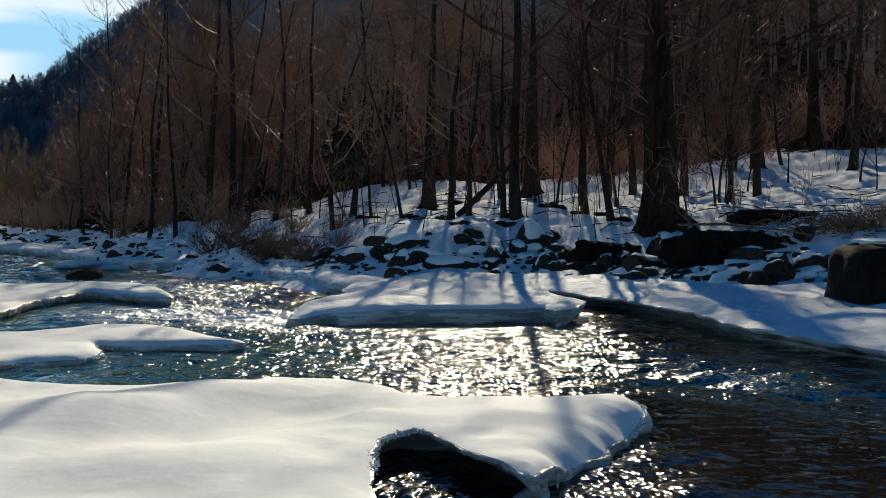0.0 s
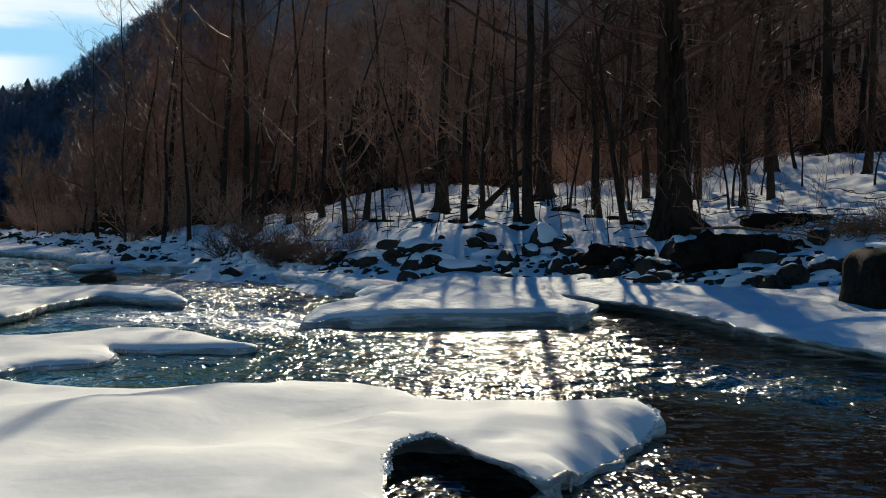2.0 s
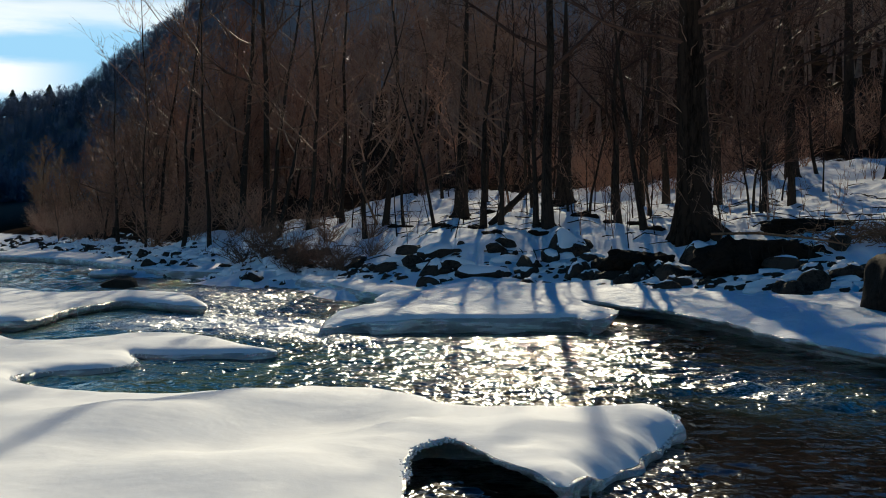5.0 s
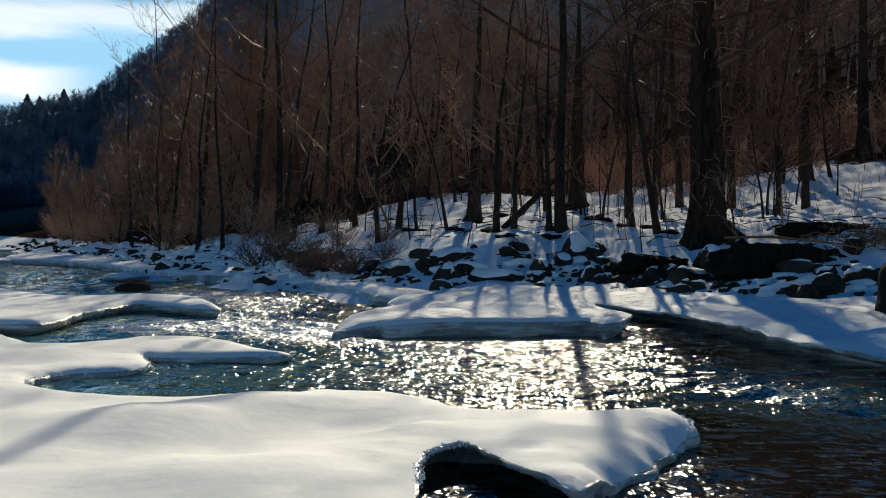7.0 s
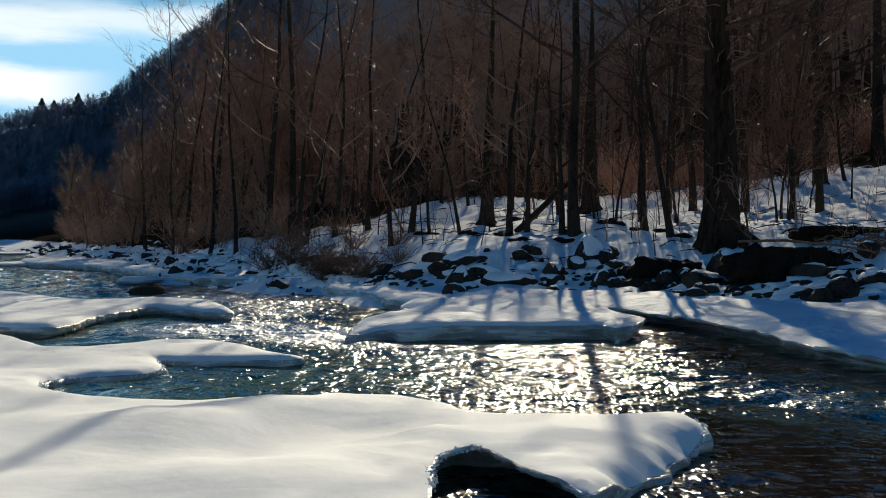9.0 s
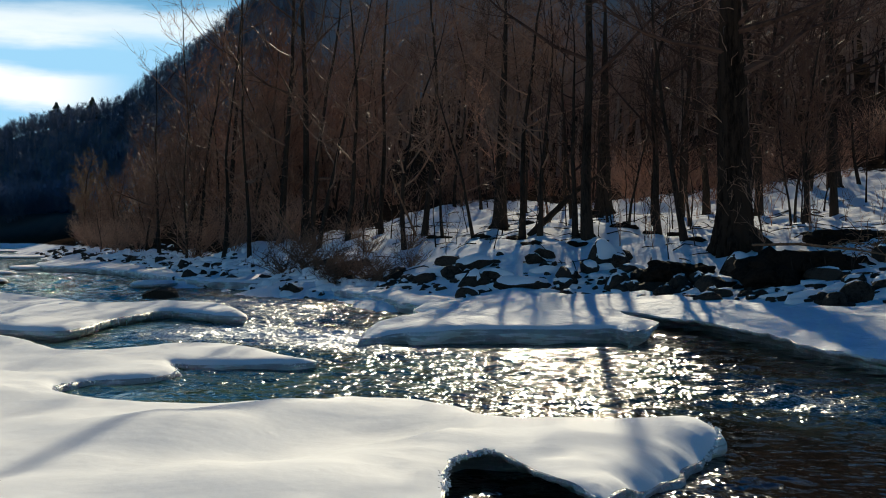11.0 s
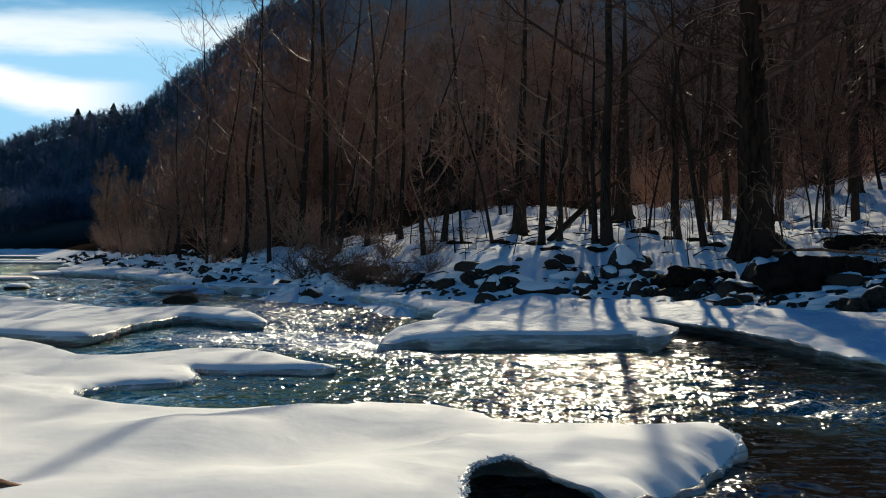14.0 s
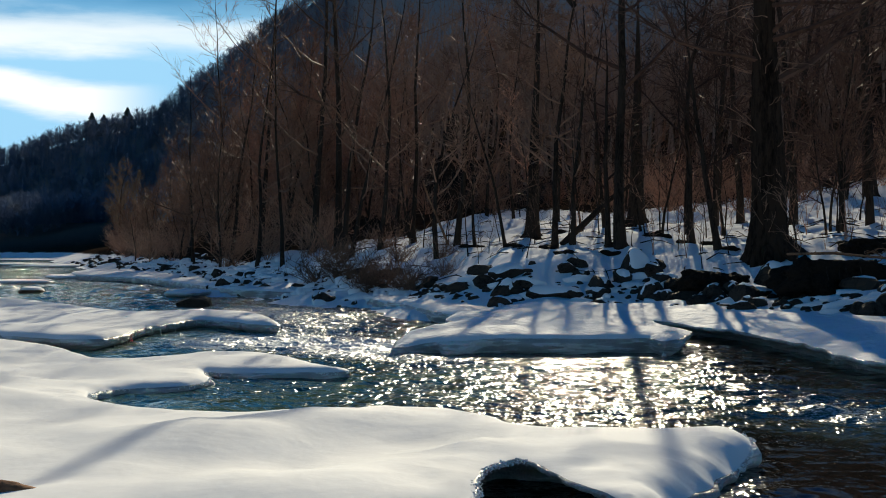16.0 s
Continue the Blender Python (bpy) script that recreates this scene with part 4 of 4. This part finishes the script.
# ---- fir trees on the far skyline ----
def fir_mesh(seed, h):
    r2 = np.random.default_rng(seed)
    w = Wood()
    w.tube([(0, 0, -1), (0, 0, h * 0.5), (0, 0, h)], [0.3, 0.2, 0.03], 6)
    for k in range(26):
        f = 0.08 + 0.9 * k / 26
        for q in range(9):
            a = r2.uniform(0, 6.3)
            L = h * 0.62 * (1.02 - f) * r2.uniform(0.7, 1.15)
            z = h * f
            w.tube([(0, 0, z), (math.cos(a) * L * 0.6, math.sin(a) * L * 0.6, z - L * 0.10), (math.cos(a) * L, math.sin(a) * L, z - L * 0.38)], [0.28, 0.34, 0.04], 3)
    return w.mesh("fir", FIR_GREEN, False)


for i, (u, scale) in enumerate(((-167.5, 0.85), (-162.5, 0.7), (-152.5, 0.75), (-188, 0.5), (-139, 0.5))):
    y = 496
    x = u / 500 * y
    z = float(ground_z(np.array([x]), np.array([y]))[0])
    ob = tagged(new("fir_tree", fir_mesh(600 + i, 13 * scale)), "dark fir standing on the far skyline", "tree", "firs on the far skyline")
    ob.location = (x, y, z)

# pale willow at the end of the thicket
for i, (x, y, h) in enumerate(((-56.5, 182, 13), (-53.0, 176, 11), (-60.5, 196, 10))):
    wood = bare_tree(640 + i, h, 0.12, 24, 8, 6, first=0.08, reach=0.34, rise=1.4, lift=0.1, wander=0.06, twig_r=0.03, sides=5)
    tree_thing("willow", wood, BARK, PALE_TWIG, stand(x, y), "pale straw-brown leafless willow at the water", "tree", "willows at the bend")


# ---- shrubs, saplings, brush and dead stems on the bank ----
def shrub_mesh(seed, h, stems, twigs, mat, spread=0.5, r=0.012, foot=0.15):
    r2 = np.random.default_rng(seed)
    w = Wood()
    for _ in range(stems):
        a = r2.uniform(0, 6.3)
        p = bend(r2, (r2.normal(0, foot), r2.normal(0, foot), -0.1), (math.cos(a) * spread, math.sin(a) * spread, 1), h * r2.uniform(0.5, 1.1), 5, 0.14, -0.03)
        w.tube(p, np.linspace(r, r * 0.35, 6), 4)
        for _ in range(twigs):
            f = r2.uniform(0.2, 1)
            q = np.array([np.interp(f, np.linspace(0, 1, 6), p[:, c]) for c in range(3)])
            d = r2.normal(0, 0.6, 3) + [0, 0, 0.6]
            w.tube(bend(r2, q, d / np.linalg.norm(d), h * r2.uniform(0.15, 0.4), 2, 0.2, 0), [r * 0.5, r * 0.4, r * 0.2], 3)
    return w.mesh("shrub", mat, False)


brown = [shrub_mesh(700 + i, 1.9, 26, 11, BRANCH, 0.9, 0.018) for i in range(4)]
reddish = [shrub_mesh(710 + i, 2.6, 18, 8, TWIG, 0.6, 0.016) for i in range(4)]
for i, (x, y, s) in enumerate(((-4.3, 46.6, 1.0), (-3.4, 45.2, 0.8), (-5.4, 48.0, 1.0), (-2.9, 44.6, 0.7), (-4.9, 46.0, 0.7), (-6.4, 50.2, 1.1), (-7.6, 51.6, 1.0), (-2.0, 46.5, 0.6), (-4.0, 51.0, 0.7), (-7.0, 56.0, 0.9), (-2.2, 50.5, 0.6), (-5.0, 55.5, 0.8), (13.2, 34.5, 0.5), (14.4, 35.5, 0.6))):
    ob = tagged(new("shrub", brown[i % 4]), "low tangled leafless brown shrub on the snowy bank", "shrub", "shrubs on the far bank")
    ob.matrix_world = stand(x, y, i * 50, s)
for i in range(48):
    y = 62 + 112 * rng.uniform(0, 1) ** 1.2
    toe_x = np.interp(y, [49.7, 56.7, 76.9, 95.0, 140.5, 230], [-7.0, -11.4, -20.1, -28.0, -47.2, -85])
    ob = tagged(new("shrub", reddish[i % 4]), "leafless reddish-brown shrub at the thicket's edge", "shrub", "shrubs at the thicket's edge")
    ob.matrix_world = stand(max(toe_x + rng.uniform(1.5, 7), -0.314 * y), y, rng.uniform(0, 360), rng.uniform(0.7, 1.5))
for i in range(60):
    x = rng.uniform(-14, 34)
    toe_y = np.interp(x, [-14, -9, -3.8, 0.3, 5.4, 8.6, 30], [62, 53, 45, 37.4, 36.6, 30.4, 27])
    y = toe_y + rng.uniform(34, 50) * (0.85 if x < 4 else 1.0)
    ob = tagged(new("shrub", reddish[i % 4]), "leafless brown undergrowth shrub beneath the trees", "shrub", "undergrowth beneath the trees")
    ob.matrix_world = stand(x, y, rng.uniform(0, 360), rng.uniform(0.9, 1.8))
stems = [shrub_mesh(720 + i, 1.3, 3, 3, TWIG, 0.15, 0.010, 0.004) for i in range(4)]
for i in range(60):
    x = rng.uniform(3, 28)
    y = 39 + rng.uniform(0, 24) + max(0, 6 - x)
    ob = tagged(new("sapling", stems[i % 4]), "thin leafless sapling poking out of the snow", "sapling", "saplings on the snowy slope")
    ob.matrix_world = stand(x, y, rng.uniform(0, 360), rng.uniform(0.5, 1.6))


def pole(name, points, radii, mat, label, category):
    w = Wood()
    w.tube(points, radii, 8)
    return tagged(new(name, w.mesh(name, mat)), label, category)


def gz(x, y):
    return float(ground_z(np.array([x]), np.array([y]))[0])


pole("leaning_dead_trunk", [(2.55, 46.6, 2.3), (3.4, 46.8, 3.1), (4.4, 47, 4.05), (5.2, 47.2, 4.6)], [0.13, 0.12, 0.10, 0.07], BARK, "dead trunk leaning across the bank trees", "fallen tree")
pole("leaning_pole", [(-9.3, 57, 3.95), (-8.8, 56.8, 3.5), (-8.1, 56.4, 2.8), (-7.5, 56, 1.9)], [0.03, 0.045, 0.05, 0.06], DEAD_WOOD, "pale dead pole leaning in the thicket's edge", "branch")
pole("leaning_pole", [(-2.95, 50, 4.9), (-2.7, 50, 4.2), (-2.35, 50, 3.4), (-1.9, 50, 2.3)], [0.025, 0.035, 0.045, 0.05], DEAD_WOOD, "pale dead pole leaning among bank trees", "branch")
pole("fallen_pole", [(8.2, 34.6, 2.02), (9.4, 34.2, 2.05), (10.9, 34.0, 1.9), (11.9, 33.9, 1.72)], [0.035, 0.04, 0.03, 0.02], DEAD_WOOD, "thin bleached pole lying over the hollow bank", "branch")


# dark hollow where the bank has been washed out
def lumpy(name, size, power, wobble, mat, seed, fine=4):
    """A worn block: a rounded box with uneven faces."""
    bm = bmesh.new()
    bmesh.ops.create_icosphere(bm, subdivisions=fine, radius=1)
    off = Vector((seed, seed * 2.3, 0))
    for v in bm.verts:
        c = v.co.normalized()
        k = (abs(c.x) ** power + abs(c.y) ** power + abs(c.z) ** power) ** (-1 / power)
        c = c * k * (1 + wobble * noise.noise(c * 1.7 + off) + 0.35 * wobble * noise.noise(c * 5 + off))
        v.co = (c.x * size[0] / 2, c.y * size[1] / 2, c.z * size[2] / 2)
    me = bpy.data.meshes.new(name)
    bm.to_mesh(me)
    bm.free()
    me.materials.append(mat)
    me.polygons.foreach_set("use_smooth", [True] * len(me.polygons))
    return me


def at(ob, x, y, z, turn=0, tilt=0):
    ob.matrix_world = pose(x, y, z, tilt, 0, turn)
    return ob


at(tagged(new("driftwood_log", lumpy("driftwood_log", (2.7, 0.5, 0.30), 2.0, 0.12, DEAD_WOOD, 4)), "reddish-brown driftwood log half sunk in snow", "log"), -4.96, 9.21, 0.30, 5)


def hollow(x, y, z, size, seed, label, turn):
    """Bare bank earth with hanging rootlets."""
    ob = thing("washed_out_bank", pose(x, y, z, 0, 0, turn), label, "earth bank", "washed-out places of the bank")
    for k, (fx, fz, w) in enumerate(((-0.28, -0.05, 0.5), (0.08, 0.0, 0.55), (0.36, -0.08, 0.42))):
        clod = part("earth", lumpy("earth", (size[0] * w, size[1] * (1.05 - 0.1 * k), size[2] * (1 - 0.12 * k)), 2.6, 0.55, EARTH, seed + k * 5), ob)
        clod.location = (fx * size[0], 0.12 * k, fz * size[2])
    for k in range(6):
        rx = rng.uniform(-0.45, 0.45) * size[0]
        root = Wood()
        root.tube(bend(rng, (rx, -0.4 * size[1], size[2] * 0.3), (rng.normal(0, 0.3), -0.5, -1), rng.uniform(0.3, 0.8), 4, 0.2, -0.1), [0.02, 0.018, 0.014, 0.01, 0.004], 4)
        part("root", root.mesh("root", BARK, False), ob)
    return ob


hollow(9.75, 34.3, 1.32, (3.7, 1.7, 1.2), 3, "dark bare earth of a washed-out bank hollow", 4)
hollow(12.0, 37.6, 2.25, (2.8, 1.4, 0.5), 8, "dark bare earth above the bank hollow", -5)
hollow(6.6, 37.0, 1.2, (2.0, 1.2, 0.6), 12, "dark bare earth among snowy bank stones", 10)
heap = Wood()
for k in range(520):
    px, py = rng.normal(13.0, 1.1), rng.normal(35.2, 0.6)
    d = rng.normal(0, 1, 3) * [1, 1, 0.35]
    heap.tube(bend(rng, (px, py, gz(px, py) + abs(rng.normal(0, 0.2))), d / np.linalg.norm(d), rng.uniform(0.15, 0.75), 3, 0.3, 0), [0.016, 0.014, 0.01, 0.005], 3)
tagged(new("brush_heap", heap.mesh("brush_heap", DEAD_WOOD, False)), "heap of dead brown brushwood on the bank", "brushwood", kind="stuff")

# twigs and sticks lying on the snow under the trees
litter = Wood()
for k in range(420):
    px, py = rng.uniform(-8, 24), rng.uniform(2.5, 26)
    py += np.interp(px, [-8, -3.8, 0.3, 5.4, 8.6, 30], [52, 45, 37.4, 36.6, 30.4, 27])
    b = rng.uniform(0, 6.3)
    L = rng.uniform(0.3, 1.6)
    litter.tube([(px + math.cos(b) * L * q, py + math.sin(b) * L * q, gz(px + math.cos(b) * L * q, py + math.sin(b) * L * q) + h) for q, h in ((0, 0.02), (0.4, 0.05), (0.7, 0.04), (1, 0.02))], [0.02, 0.018, 0.013, 0.006], 4)
tagged(new("fallen_twigs", litter.mesh("fallen_twigs", BARK, False)), "dark fallen twigs and sticks strewn on snow", "twigs", kind="stuff")
for k in range(22):
    x, y = ((2.5, 46.3), (4.3, 44.0), (7.2, 44.6), (7.7, 41.7), (1.7, 54.0), (6.6, 56.6), (-0.8, 53.0), (3.4, 43.2), (5.6, 45.5), (9.5, 42.5), (1.0, 48.0))[k % 11]
    x, y = x + rng.normal(0, 0.5), y + rng.normal(-0.2, 0.4)
    at(tagged(new("leaf_mound", lumpy("leaf_mound", (rng.uniform(0.3, 0.8), rng.uniform(0.3, 0.5), rng.uniform(0.14, 0.26)), 2.0, 0.8, EARTH, k + 30, 3)), "dark bare earth and leaves at a trunk's foot", "leaf litter", "bare patches under the trees"), x, y, gz(x, y) + 0.03, rng.uniform(-20, 20))

# great boulder at the water's edge
boulder = thing("boulder", pose(10.85, 24.4, 0.92, 0, 0, 6), "great dark grey rounded boulder standing on snowy ice", "boulder")
part("stone", lumpy("stone", (3.5, 2.2, 1.6), 5.0, 0.06, BOULDER, 5), boulder)
cap = part("snow_cap", lumpy("snow_cap", (3.0, 1.7, 0.16), 3.0, 0.15, SNOW, 6), boulder, "thin snow on its flat top")
cap.location = (0.2, 0.15, 0.80)

for i in range(55):
    y = 78 + 75 * rng.uniform(0, 1)
    toe_x = np.interp(y, [76.9, 95.0, 140.5, 230], [-20.1, -28.0, -47.2, -85])
    stone_thing(i % 7, toe_x + rng.normal(0.3, 1.3), y, rng.uniform(0.4, 1.0), rng.uniform(0, 360), i % 7 != 0, wide=rng.uniform(0.9, 1.6))

# snow hummocks lying among the stones
hummocks, base = [], 0
for i in range(620):
    x = rng.uniform(-20, 17) if i < 150 else rng.uniform(-30, -3)
    toe_y = np.interp(x, [-28, -20, -11.4, -7, -3.8, -1.5, 0.3, 5.4, 7.2, 8.6, 22], [95, 77, 56.7, 49.7, 44.9, 39.4, 37.4, 36.6, 33, 30.4, 28])
    y = toe_y + rng.normal(1.0, 1.3) * (1.5 if x < -5 else 1.0)
    v, f = rubble_f[i % 7]
    sx, sy, sz, turn = rng.uniform(0.5, 1.5), rng.uniform(0.4, 0.8), rng.uniform(0.35, 0.6), rng.normal(0, 0.35)
    if i >= 270:
        # small snowed-over stones of the upstream bank
        y, sx, sy, sz = y + rng.normal(0.8, 1.2), rng.uniform(0.3, 0.7), rng.uniform(0.3, 0.6), rng.uniform(0.4, 0.8)
    c, q = math.cos(turn), math.sin(turn)
    vx, vy = v[:, 0] * sx, v[:, 1] * sy
    hummocks.append((np.column_stack([vx * c - vy * q + x, vx * q + vy * c + y, v[:, 2] * sz + gz(x, y) - 0.02]), f + base))
    base += len(v)
tagged(new("snow_hummocks", mesh_fast("snow_hummocks", np.concatenate([a for a, _ in hummocks]), np.concatenate([b for _, b in hummocks]), SNOW, True)), "rounded snow hummocks between the bank stones", "snow", kind="stuff")

# stones and small ice in the river
stone_thing(8, -11.35, 45.0, 1.15, 20, False, "dark brown river stone standing in the current", z=0.02, wide=1.2)
stone_thing(9, -22.6, 58.5, 1.1, 70, True, "brown river stone capped with snow in the current", z=0.02, wide=1.5)
ICE_PATCHES = [(-14.0, 54.5, 0.9, 1.6, 0.34), (-30.6, 73.5, 2.9, 1.9, 0.26), (-61.0, 151.0, 7.0, 4.0, 0.28), (-49.5, 137.0, 5.0, 3.0, 0.28), (-72.0, 205.0, 16, 10, 0.34), (-29.3, 87.0, 2.6, 4.0, 0.3), (-86, 232, 14, 9, 0.4)]
for i, (x, y, rx, ry, top) in enumerate(ICE_PATCHES):
    ring = [(x + rx * math.cos(q) * (1 + 0.25 * math.sin(3 * q + i)), y + ry * math.sin(q) * (1 + 0.2 * math.cos(2 * q + i))) for q in np.arange(12) * math.pi / 6]
    ice_floe("small_ice_floe", ring, max(0.2, rx / 8), max(0.4, rx / 5), top, 0.16, "low snow-covered ice floe in the river", 80 + i, 0.03, 0.0, 0.03, group="small floes upstream")

# slender saplings among the bank trees
slim_rng = np.random.default_rng(77)
slim = [bare_tree(760 + i, 3.2, 0.026, 8, 3, 2, first=0.25, reach=0.28, rise=0.9, wander=0.09, twig_r=0.005, sides=5) for i in range(4)]
slim = [(w[0].mesh("trunk", BARK), w[1].mesh("crown", BRANCH, False)) for w in slim]
for i in range(48):
    x = slim_rng.uniform(-5, 9)
    y = float(np.interp(x, [-9, -3.8, 0.3, 5.4, 8.6, 30], [53, 45, 37.4, 36.6, 30.4, 27])) + slim_rng.uniform(5, 19)
    planted("sapling", slim[i % 4], stand(x, y, slim_rng.uniform(0, 360), slim_rng.uniform(0.55, 1.35)), "slender bare sapling standing among the bank trees", "sapling", "slender saplings among the bank trees")
